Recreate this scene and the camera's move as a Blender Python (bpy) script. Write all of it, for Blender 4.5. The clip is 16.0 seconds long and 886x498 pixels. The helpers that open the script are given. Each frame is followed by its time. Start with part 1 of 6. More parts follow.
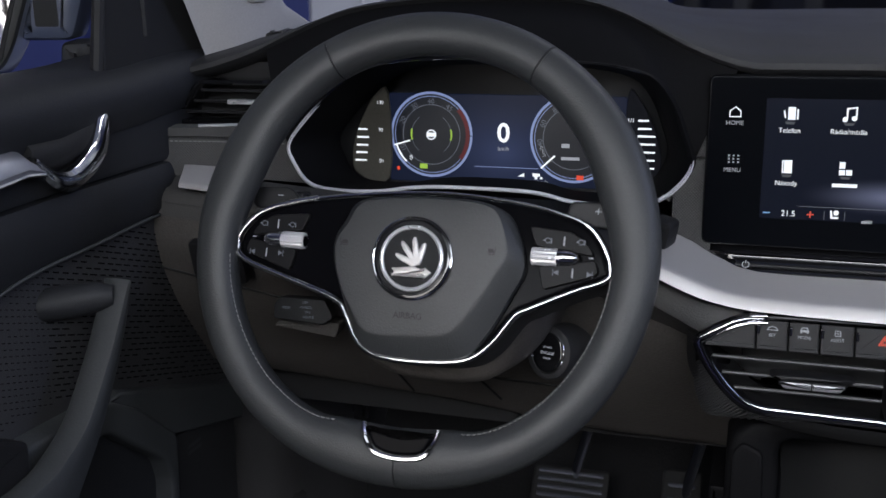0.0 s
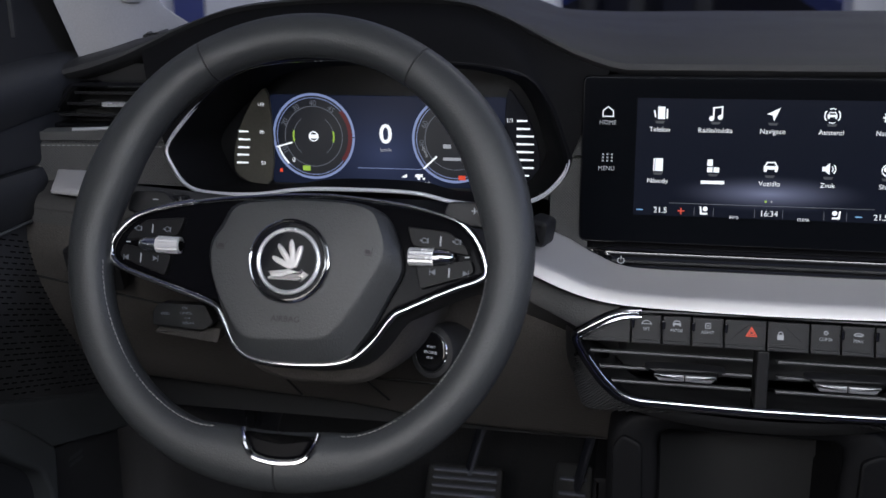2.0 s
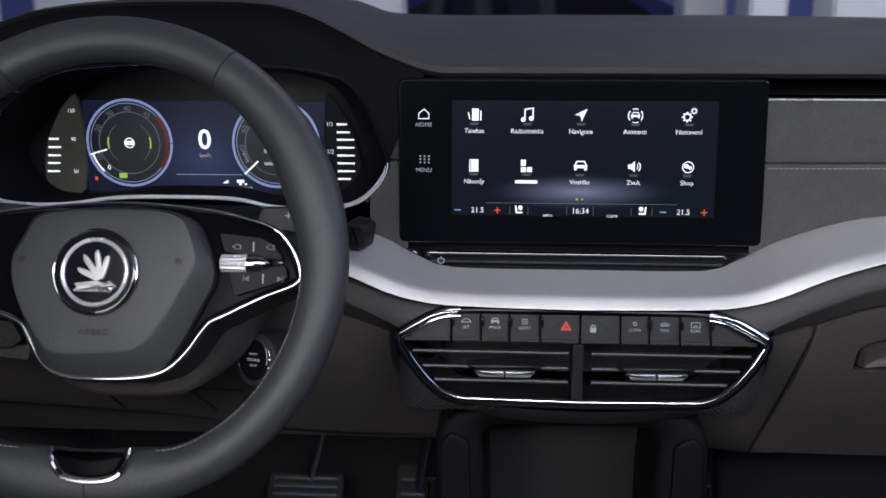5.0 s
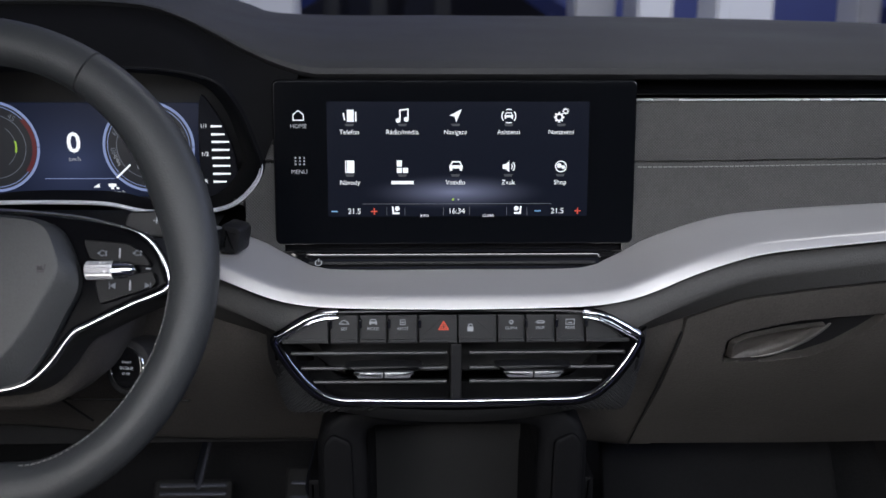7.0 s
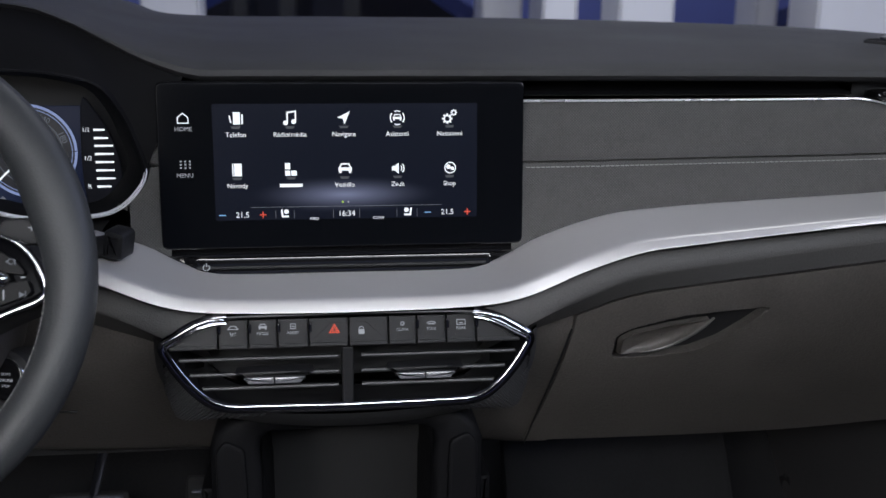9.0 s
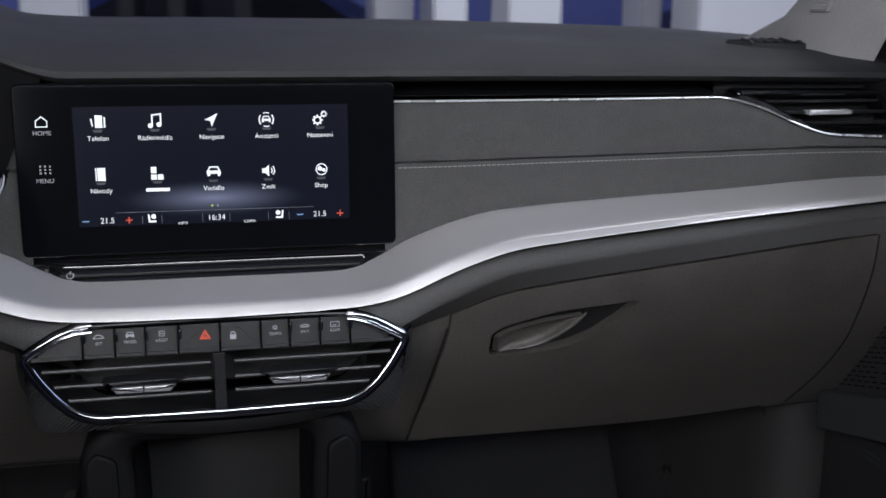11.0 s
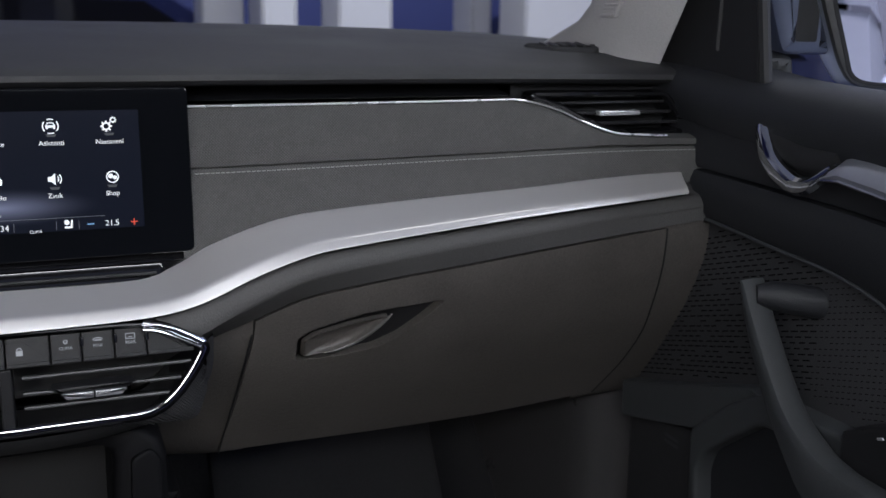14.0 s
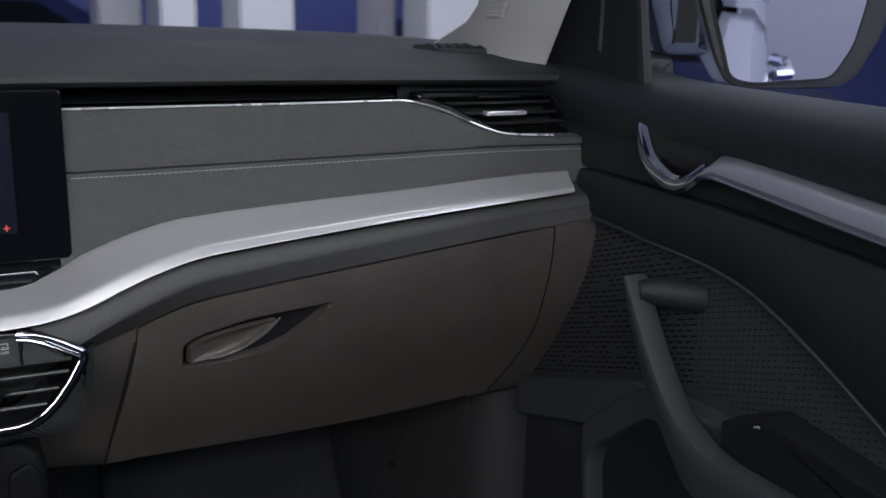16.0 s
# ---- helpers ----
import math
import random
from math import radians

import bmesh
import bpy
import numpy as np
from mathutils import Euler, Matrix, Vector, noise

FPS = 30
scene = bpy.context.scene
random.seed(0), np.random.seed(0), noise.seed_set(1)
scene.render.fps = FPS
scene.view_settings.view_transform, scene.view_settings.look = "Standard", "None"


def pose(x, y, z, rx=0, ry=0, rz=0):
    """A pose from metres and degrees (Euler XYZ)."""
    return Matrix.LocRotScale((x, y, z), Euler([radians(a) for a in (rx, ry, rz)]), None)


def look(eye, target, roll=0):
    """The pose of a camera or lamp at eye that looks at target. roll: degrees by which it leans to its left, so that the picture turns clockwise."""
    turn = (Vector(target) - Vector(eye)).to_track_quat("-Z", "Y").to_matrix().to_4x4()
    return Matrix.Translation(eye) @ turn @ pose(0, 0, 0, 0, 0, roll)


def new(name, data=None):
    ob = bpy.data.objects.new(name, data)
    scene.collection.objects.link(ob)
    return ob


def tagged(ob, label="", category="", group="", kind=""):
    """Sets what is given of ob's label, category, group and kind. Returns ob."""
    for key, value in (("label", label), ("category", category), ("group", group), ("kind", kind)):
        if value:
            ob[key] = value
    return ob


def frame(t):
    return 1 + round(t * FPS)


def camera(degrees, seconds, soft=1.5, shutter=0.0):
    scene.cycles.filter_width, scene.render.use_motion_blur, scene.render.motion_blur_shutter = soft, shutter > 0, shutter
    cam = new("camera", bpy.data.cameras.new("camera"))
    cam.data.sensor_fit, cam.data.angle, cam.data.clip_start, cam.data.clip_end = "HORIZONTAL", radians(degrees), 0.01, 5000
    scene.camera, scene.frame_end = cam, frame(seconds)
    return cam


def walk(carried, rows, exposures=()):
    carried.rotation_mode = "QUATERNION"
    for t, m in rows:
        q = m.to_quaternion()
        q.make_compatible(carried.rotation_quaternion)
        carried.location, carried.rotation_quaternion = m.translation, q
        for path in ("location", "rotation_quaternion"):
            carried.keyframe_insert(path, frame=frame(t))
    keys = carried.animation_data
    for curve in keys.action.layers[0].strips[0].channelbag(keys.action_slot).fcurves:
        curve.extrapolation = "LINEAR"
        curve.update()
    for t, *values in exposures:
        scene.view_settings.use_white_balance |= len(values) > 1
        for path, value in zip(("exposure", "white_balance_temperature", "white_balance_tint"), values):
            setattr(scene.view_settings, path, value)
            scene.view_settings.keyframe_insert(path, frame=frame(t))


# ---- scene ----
cam = camera(47.6, 16.0)
cam.data.dof.use_dof, cam.data.dof.focus_distance, cam.data.dof.aperture_fstop = True, 0.90, 8.0
PATH = [
    (0, (-0.115, -0.897, 0.845), (-0.702, 0.955, 0.372), -0.5),
    (0.5, (-0.109, -0.896, 0.845), (-0.652, 0.97, 0.373), -0.5),
    (1, (-0.103, -0.894, 0.845), (-0.602, 0.984, 0.372), -0.4),
    (1.5, (-0.097, -0.894, 0.845), (-0.552, 0.996, 0.373), -0.3),
    (2, (-0.093, -0.893, 0.845), (-0.501, 1.007, 0.373), -0.3),
    (2.5, (-0.087, -0.892, 0.845), (-0.456, 1.016, 0.374), -0.2),
    (3, (-0.082, -0.892, 0.845), (-0.41, 1.024, 0.375), -0.2),
    (3.5, (-0.076, -0.891, 0.846), (-0.357, 1.032, 0.374), -0.1),
    (4, (-0.071, -0.891, 0.844), (-0.301, 1.04, 0.377), -0.1),
    (6.5, (-0.043, -0.888, 0.847), (-0.028, 1.056, 0.378), 0.1),
    (7, (-0.038, -0.889, 0.847), (0.025, 1.054, 0.378), 0.2),
    (7.5, (-0.032, -0.888, 0.848), (0.073, 1.053, 0.378), 0.3),
    (8, (-0.026, -0.889, 0.848), (0.119, 1.05, 0.379), 0.3),
    (8.5, (-0.021, -0.889, 0.848), (0.167, 1.046, 0.38), 0.3),
    (9, (-0.016, -0.89, 0.848), (0.214, 1.041, 0.381), 0.4),
    (11.5, (0.015, -0.896, 0.848), (0.494, 0.99, 0.387), 0.6),
    (12, (0.022, -0.899, 0.848), (0.556, 0.973, 0.39), 0.7),
    (12.5, (0.028, -0.901, 0.848), (0.611, 0.957, 0.391), 0.7),
    (13, (0.035, -0.904, 0.848), (0.665, 0.939, 0.393), 0.7),
    (13.5, (0.041, -0.906, 0.848), (0.718, 0.921, 0.394), 0.8),
    (14, (0.045, -0.908, 0.848), (0.762, 0.904, 0.396), 0.8),
    (14.5, (0.05, -0.91, 0.848), (0.805, 0.886, 0.397), 0.8),
    (15, (0.055, -0.912, 0.848), (0.849, 0.868, 0.399), 0.8),
    (15.5, (0.061, -0.914, 0.847), (0.897, 0.847, 0.4), 0.9),
    (16, (0.066, -0.916, 0.847), (0.943, 0.825, 0.402), 0.9),
]
walk(cam, [(t, look(eye, target, roll)) for t, eye, target, roll in PATH])

# ---- light ----
scene.view_settings.exposure = 0.0
world = bpy.data.worlds.new("hall_air")
scene.world = world
world.use_nodes = True
world.node_tree.nodes["Background"].inputs["Color"].default_value = (0.55, 0.62, 0.8, 1)
world.node_tree.nodes["Background"].inputs["Strength"].default_value = 0.035


def area(name, eye, target, sx, sy, watts, color, spread=180):
    lamp = bpy.data.lights.new(name, "AREA")
    lamp.shape, lamp.size, lamp.size_y, lamp.energy, lamp.color = "RECTANGLE", sx, sy, watts, color
    lamp.spread = radians(spread)
    ob = new(name, lamp)
    ob.matrix_world = look(eye, target)
    return ob


# Three unseen fill lamps added inside the cabin to brighten the dashboard.
area("cabin_top_fill", (0.08, -0.80, 1.165), (0.10, -0.30, 0.45), 0.9, 0.5, 2.6, (0.86, 0.91, 1.0))
area("cabin_rear_fill", (0.04, -1.25, 1.10), (0.04, 0.0, 0.56), 1.3, 0.14, 8.8, (0.90, 0.93, 1.0))
area("driver_rear_fill", (-0.62, -1.30, 0.80), (-0.02, 0.0, 0.50), 0.4, 0.6, 1.2, (1.0, 0.97, 0.96), 85)
area("hall_front_light", (0.6, 2.6, 3.2), (0.2, 0.2, 0.8), 3.0, 1.5, 2.5, (0.8, 0.87, 1.0))
area("hall_side_light", (3.2, -0.2, 2.4), (0.6, -0.2, 0.7), 2.0, 2.0, 50.0, (0.55, 0.64, 1.0))
area("hall_driver_side_light", (-3.2, 0.2, 2.4), (-0.5, -0.2, 0.7), 2.0, 2.0, 7.0, (0.75, 0.82, 1.0))
area("hall_ceiling_light", (0.0, 1.0, 4.8), (0.0, 1.0, 0.0), 8.0, 8.0, 22.0, (0.82, 0.88, 1.0))
# Unseen fills added to lift the columns, hall walls and mirrored body side.
area("column_fill_light", (1.2, 1.3, 3.6), (1.6, 3.8, 0.8), 2.0, 0.4, 52.0, (0.95, 0.97, 1.0))
area("wall_fill_light", (0.5, 9.3, 4.6), (0.5, 11.0, 1.0), 14.0, 0.5, 260.0, (0.75, 0.82, 1.0))
area("body_side_fill", (3.2, -3.0, 2.8), (0.9, -1.8, 0.5), 1.5, 1.5, 80.0, (0.85, 0.9, 1.0))
area("back_wall_fill", (2.5, -4.5, 4.2), (2.5, -7.0, 1.0), 3.0, 0.6, 160.0, (0.85, 0.87, 1.0))


# ---- materials ----
def material(name, color, rough=0.5, metal=0.0, grain=0.0, grain_size=400.0, wear=0.12, wear_size=9.0, coat=0.0, weave=0.0, spec=0.5, rough_wear=0.1):
    """Base colour with broad and fine variation, fine relief, and an optional weave."""
    m = bpy.data.materials.new(name)
    m.use_nodes = True
    n, l = m.node_tree.nodes, m.node_tree.links
    b = n["Principled BSDF"]
    b.inputs["Roughness"].default_value, b.inputs["Metallic"].default_value = rough, metal
    b.inputs["Coat Weight"].default_value, b.inputs["Coat Roughness"].default_value = coat, 0.05
    b.inputs["Specular IOR Level"].default_value = spec
    coord = n.new("ShaderNodeTexCoord")
    broad = n.new("ShaderNodeTexNoise")
    broad.inputs["Scale"].default_value, broad.inputs["Detail"].default_value = wear_size, 5
    fine = n.new("ShaderNodeTexNoise")
    fine.inputs["Scale"].default_value, fine.inputs["Detail"].default_value = grain_size, 3
    l.new(coord.outputs["Object"], broad.inputs["Vector"])
    l.new(coord.outputs["Object"], fine.inputs["Vector"])
    mix = n.new("ShaderNodeMath")
    mix.operation = "ADD"
    l.new(broad.outputs["Fac"], mix.inputs[0])
    l.new(fine.outputs["Fac"], mix.inputs[1])
    ramp = n.new("ShaderNodeMapRange")
    ramp.inputs["From Min"].default_value, ramp.inputs["From Max"].default_value = 0.6, 1.4
    ramp.inputs["To Min"].default_value, ramp.inputs["To Max"].default_value = 1 - wear, 1 + wear
    l.new(mix.outputs[0], ramp.inputs["Value"])
    tint = n.new("ShaderNodeVectorMath")
    tint.operation = "SCALE"
    tint.inputs[0].default_value = color
    l.new(ramp.outputs[0], tint.inputs["Scale"])
    l.new(tint.outputs[0], b.inputs["Base Color"])
    rr = n.new("ShaderNodeMapRange")
    rr.inputs["From Min"].default_value, rr.inputs["From Max"].default_value = 0.3, 0.7
    rr.inputs["To Min"].default_value, rr.inputs["To Max"].default_value = rough * (1 - rough_wear), min(1, rough * (1 + rough_wear))
    l.new(broad.outputs["Fac"], rr.inputs["Value"])
    l.new(rr.outputs[0], b.inputs["Roughness"])
    if weave:
        # two crossed waves make the threads
        turned = n.new("ShaderNodeMapping")
        turned.inputs["Rotation"].default_value = (0, radians(45), 0)
        l.new(coord.outputs["Object"], turned.inputs["Vector"])
        waves = []
        for axis in ("X", "Z"):
            w = n.new("ShaderNodeTexWave")
            w.bands_direction = axis
            w.inputs["Scale"].default_value = weave
            w.inputs["Distortion"].default_value, w.inputs["Detail"].default_value, w.inputs["Detail Scale"].default_value = 1.6, 2.0, 0.6
            l.new(turned.outputs[0], w.inputs["Vector"])
            waves.append(w)
        both = n.new("ShaderNodeMath")
        both.operation = "MULTIPLY"
        l.new(waves[0].outputs["Fac"], both.inputs[0])
        l.new(waves[1].outputs["Fac"], both.inputs[1])
        bump = n.new("ShaderNodeBump")
        bump.inputs["Strength"].default_value, bump.inputs["Distance"].default_value = 0.9, 0.0008
        l.new(both.outputs[0], bump.inputs["Height"])
        l.new(bump.outputs[0], b.inputs["Normal"])
        shade = n.new("ShaderNodeMapRange")
        shade.inputs["To Min"].default_value, shade.inputs["To Max"].default_value = 0.80, 1.30
        l.new(both.outputs[0], shade.inputs["Value"])
        tint2 = n.new("ShaderNodeVectorMath")
        tint2.operation = "SCALE"
        l.new(tint.outputs[0], tint2.inputs[0])
        l.new(shade.outputs[0], tint2.inputs["Scale"])
        l.new(tint2.outputs[0], b.inputs["Base Color"])
    elif grain:
        bump = n.new("ShaderNodeBump")
        bump.inputs["Strength"].default_value, bump.inputs["Distance"].default_value = grain, 0.0008
        l.new(fine.outputs["Fac"], bump.inputs["Height"])
        l.new(bump.outputs[0], b.inputs["Normal"])
    return m


def glow(name, color, strength):
    m = bpy.data.materials.new(name)
    m.use_nodes = True
    b = m.node_tree.nodes["Principled BSDF"]
    b.inputs["Base Color"].default_value = (0.01, 0.01, 0.01, 1)
    b.inputs["Emission Color"].default_value, b.inputs["Emission Strength"].default_value = (*color, 1), strength
    return m


LEATHER = material("leather", (0.035, 0.037, 0.039), 0.46, grain=0.35, grain_size=700, wear=0.15)
SOFT = material("soft_plastic", (0.026, 0.026, 0.028), 0.62, grain=0.6, grain_size=700, wear=0.18)
ROLL_GREY = material("roll_plastic", (0.058, 0.056, 0.055), 0.6, grain=0.6, grain_size=600, wear=0.18)
SOFT_DARK = material("dark_soft_plastic", (0.022, 0.022, 0.024), 0.6, grain=0.3, grain_size=800)
HOOD = material("matt_hood_plastic", (0.006, 0.006, 0.007), 0.75, grain=0.3, grain_size=800, spec=0.10)
CONSOLE = material("console_plastic", (0.005, 0.005, 0.006), 0.6, grain=0.3, grain_size=700, spec=0.15)
FABRIC = material("woven_fabric", (0.092, 0.090, 0.087), 0.85, weave=165.0, wear=0.22, wear_size=70, grain_size=500)
LOWER = material("brown_grey_plastic", (0.070, 0.063, 0.058), 0.55, grain=0.8, grain_size=480, wear=0.28, wear_size=22)
SILVER = material("satin_silver", (0.63, 0.61, 0.605), 0.38, metal=0.45, grain_size=1500, wear=0.03, wear_size=4, rough_wear=0.05)
CHROME = material("chrome", (0.62, 0.62, 0.64), 0.13, metal=1.0, wear=0.03, rough_wear=0.3)
CHROME_WHITE = material("bright_chrome", (0.88, 0.88, 0.9), 0.28, metal=0.6, wear=0.03)
GLOSS = material("gloss_black", (0.008, 0.008, 0.009), 0.07, coat=0.5, wear=0.1, rough_wear=0.4)
BLACK = material("matt_black", (0.01, 0.01, 0.011), 0.65, grain=0.2)
BUTTON = material("button_plastic", (0.014, 0.014, 0.0155), 0.45, grain=0.25, grain_size=900, spec=0.3)
SLAT = material("slat_plastic", (0.024, 0.024, 0.026), 0.36)
DOOR = material("door_plastic", (0.015, 0.016, 0.019), 0.6, grain=0.4, grain_size=700)
DOOR_GREY = material("door_grey_plastic", (0.041, 0.044, 0.047), 0.6, grain=0.4, grain_size=700)
BEZEL = material("bezel_silver", (0.75, 0.76, 0.8), 0.3, metal=0.25, wear=0.03)
CARPET = material("carpet", (0.008, 0.008, 0.0095), 0.95, grain=1.0, grain_size=300, wear=0.3)
THREAD = material("thread", (0.26, 0.26, 0.25), 0.8)
LINER = material("dark_roof_panel", (0.03, 0.03, 0.032), 0.9, grain=0.5, grain_size=300)
PILLAR = material("pillar_cloth", (0.46, 0.45, 0.445), 0.8, grain=0.3, grain_size=600)
RUBBER = material("rubber", (0.015, 0.015, 0.016), 0.7)
METAL = material("pedal_metal", (0.10, 0.105, 0.13), 0.45, metal=1.0)
PAINT = material("silver_blue_paint", (0.42, 0.46, 0.55), 0.3, metal=0.4, coat=0.8, wear=0.04)
WHITE_GLOW = glow("white_icon", (0.88, 0.93, 1.0), 1.1)
# Grey and dim glows also make lettering on keys, stalks and paddles self-lit.
GREY_GLOW = glow("grey_icon", (0.55, 0.58, 0.66), 0.62)
DIM_GLOW = glow("dim_icon", (0.5, 0.56, 0.7), 0.22)
RED_GLOW = glow("red_icon", (0.9, 0.08, 0.03), 0.75)
BLUE_GLOW = glow("blue_icon", (0.25, 0.55, 1.0), 0.7)
GREEN_GLOW = glow("green_icon", (0.45, 0.75, 0.08), 0.7)
RING_GLOW = glow("ring_blue", (0.24, 0.31, 0.58), 0.85)
DARK_RED = glow("dark_red_ring", (0.4, 0.02, 0.03), 0.2)
SHINE_GLOW = glow("icon_reflection", (0.5, 0.56, 0.7), 0.07)


# ---- building helpers ----
ORIGIN = {}


def thing(name, label, category, at=(0, 0, 0), group="", kind=""):
    ob = tagged(new(name), label, category, group, kind)
    ob.empty_display_size = 0.02
    ob.location = at
    ORIGIN[ob] = Vector(at)
    return ob


def part(name, bm, mat, parent=None, label="", sharp=38, kind=""):
    bmesh.ops.remove_doubles(bm, verts=bm.verts, dist=1e-6)
    bmesh.ops.recalc_face_normals(bm, faces=bm.faces)
    me = bpy.data.meshes.new(name)
    bm.to_mesh(me)
    bm.free()
    return finish(name, me, mat, parent, label, sharp, kind)


def finish(name, me, mat, parent=None, label="", sharp=38, kind=""):
    me.materials.clear()
    me.materials.append(mat)
    me.shade_smooth()
    me.set_sharp_from_angle(angle=radians(sharp))
    ob = new(name, me)
    if parent:
        ob.parent = parent
        ob.matrix_parent_inverse = Matrix.Translation(-ORIGIN.get(parent, Vector()))
    return tagged(ob, label, kind=kind)


def curve(table):
    """A smooth function through (x, value) pairs."""
    xs, vs = zip(*table)
    xs, vs = np.array(xs, float), np.array(vs, float)
    d = np.diff(vs) / np.diff(xs)
    m = np.r_[d[0], (d[1:] + d[:-1]) / 2, d[-1]]
    m[1:-1][d[1:] * d[:-1] <= 0] = 0

    def value(x):
        x = min(max(x, xs[0]), xs[-1])
        i = min(max(int(np.searchsorted(xs, x)) - 1, 0), len(xs) - 2)
        h = xs[i + 1] - xs[i]
        s = (x - xs[i]) / h
        return float(vs[i] * (1 + 2 * s) * (1 - s) ** 2 + m[i] * h * s * (1 - s) ** 2 + vs[i + 1] * s * s * (3 - 2 * s) - m[i + 1] * h * s * s * (1 - s))

    return value


def smooth_loop(pts, n=6, closed=True):
    """Catmull-Rom through 2D or 3D points."""
    p = [Vector(q) for q in pts]
    out, k = [], len(p)
    for i in range(k if closed else k - 1):
        a, b, c, d = (p[(i + j) % k] if closed else p[min(max(i + j, 0), k - 1)] for j in (-1, 0, 1, 2))
        for s in range(n):
            t = s / n
            out.append(0.5 * ((2 * b) + (c - a) * t + (2 * a - 5 * b + 4 * c - d) * t * t + (3 * b - a - 3 * c + d) * t ** 3))
    if not closed:
        out.append(p[-1])
    return out


def rounded(pts, r, n=5):
    """A polygon with its corners rounded by about r."""
    p, out = [Vector(q) for q in pts], []
    for i, b in enumerate(p):
        a, c = p[i - 1], p[(i + 1) % len(p)]
        u = b + (a - b).normalized() * min(r, (a - b).length * 0.48)
        v = b + (c - b).normalized() * min(r, (c - b).length * 0.48)
        out += [u.lerp(b, s / n).lerp(b.lerp(v, s / n), s / n) for s in range(n + 1)]
    return out


def rect(x0, y0, x1, y1, r=0.0, n=4):
    box = [(x0, y0), (x1, y0), (x1, y1), (x0, y1)]
    return rounded(box, r, n) if r else [Vector(q) for q in box]


def ring(cx, cy, rx, ry=None, n=40):
    ry = ry or rx
    return [Vector((cx + rx * math.cos(2 * math.pi * i / n), cy + ry * math.sin(2 * math.pi * i / n))) for i in range(n)]


def inset(pts, d):
    out, k = [], len(pts)
    area2 = sum(pts[i].x * pts[(i + 1) % k].y - pts[(i + 1) % k].x * pts[i].y for i in range(k))
    s = 1 if area2 > 0 else -1
    for i, b in enumerate(pts):
        e = (b - pts[i - 1])
        g = (pts[(i + 1) % k] - b)
        e, g = (e if e.length > 1e-9 else g).normalized(), (g if g.length > 1e-9 else e).normalized()
        nrm = Vector((-(e.y + g.y), e.x + g.x)) * s
        out.append(b + (nrm.normalized() * d if nrm.length > 1e-9 else Vector((0, 0))))
    return out


def facing(x, y, z, tilt=0.0, yaw=0.0, roll=0.0):
    """A frame whose x runs right, y up and z out towards the seats; tilt leans its top forward."""
    m = Matrix.Translation((x, y, z)) @ Matrix.Rotation(radians(yaw), 4, "Z") @ Matrix.Rotation(radians(90 - tilt), 4, "X")
    return m @ Matrix.Rotation(radians(roll), 4, "Z")


def slab(bm, outline, m, w0, w1, bevel=0.001, back=True):
    """An outline thickened from w0 to w1 along the frame's z, with a rounded front edge."""
    loops = [(outline, w0)]
    if bevel:
        loops += [(outline, w1 - bevel), (inset(outline, bevel * 0.3), w1 - bevel * 0.3), (inset(outline, bevel), w1), (inset(outline, bevel * 1.5), w1)]
    else:
        loops += [(outline, w1)]
    rows = [[bm.verts.new(m @ Vector((q.x, q.y, w))) for q in o] for o, w in loops]
    k = len(outline)
    for a, b in zip(rows, rows[1:]):
        for i in range(k):
            bm.faces.new((a[i], a[(i + 1) % k], b[(i + 1) % k], b[i]))
    bm.faces.new(rows[-1])
    if back:
        bm.faces.new(rows[0][::-1])
    return bm


def flat(bm, outline, m, w=0.0):
    bm.faces.new([bm.verts.new(m @ Vector((q[0], q[1], w))) for q in outline])
    return bm


def sheet(bm, rows, closed=False, thick=0.0, toward=None):
    """Quads over rows of points."""
    vs = [[bm.verts.new(p) for p in r] for r in rows]
    for a, b in zip(vs, vs[1:]):
        for i in range(len(a) - (0 if closed else 1)):
            j = (i + 1) % len(a)
            bm.faces.new((a[i], a[j], b[j], b[i]))
    return bm


def tube(bm, path, r, closed=False, n=10, flatness=1.0, up=Vector((0, 0, 1)), taper=None):
    """A round or flattened bar along a path; up is the flattened way."""
    p, rows, k = [Vector(q) for q in path], [], len(path)
    for i, q in enumerate(p):
        a, b = (p[i - 1], p[(i + 1) % k]) if closed else (p[max(i - 1, 0)], p[min(i + 1, k - 1)])
        d = (b - a).normalized()
        side = d.cross(up)
        side = side.normalized() if side.length > 1e-6 else d.orthogonal().normalized()
        over = side.cross(d)
        rr = r * (taper(i / (k - 1)) if taper else 1)
        rows.append([q + side * (rr * math.cos(2 * math.pi * j / n)) + over * (rr * flatness * math.sin(2 * math.pi * j / n)) for j in range(n)])
    if closed:
        rows.append(rows[0])
    sheet(bm, rows, closed=True)
    if not closed:
        for r0 in (rows[0], rows[-1]):
            bm.faces.new([bm.verts.new(v) for v in r0])
    return bm


def box(bm, lo, hi, bevel=0.0):
    m = Matrix(((1, 0, 0, 0), (0, 0, -1, 0), (0, 1, 0, 0), (0, 0, 0, 1)))
    o = rect(lo[0], lo[2], hi[0], hi[2], bevel)
    return slab(bm, o, m, -hi[1], -lo[1], bevel)


def words(name, text, size, m, mat, parent, align="CENTER", label="", bold=0.0):
    """Lettering in the built-in font, laid on a frame."""
    cu = bpy.data.curves.new(name, "FONT")
    cu.body, cu.size, cu.align_x, cu.align_y = text, size, align, "CENTER"
    cu.resolution_u, cu.offset = 3, bold
    ob = bpy.data.objects.new(name, cu)
    me = bpy.data.meshes.new_from_object(ob)
    bpy.data.objects.remove(ob)
    me.transform(m)
    return finish(name, me, mat, parent, label)


def at(m, x, y, w=0.0):
    return m @ Matrix.Translation((x, y, w))


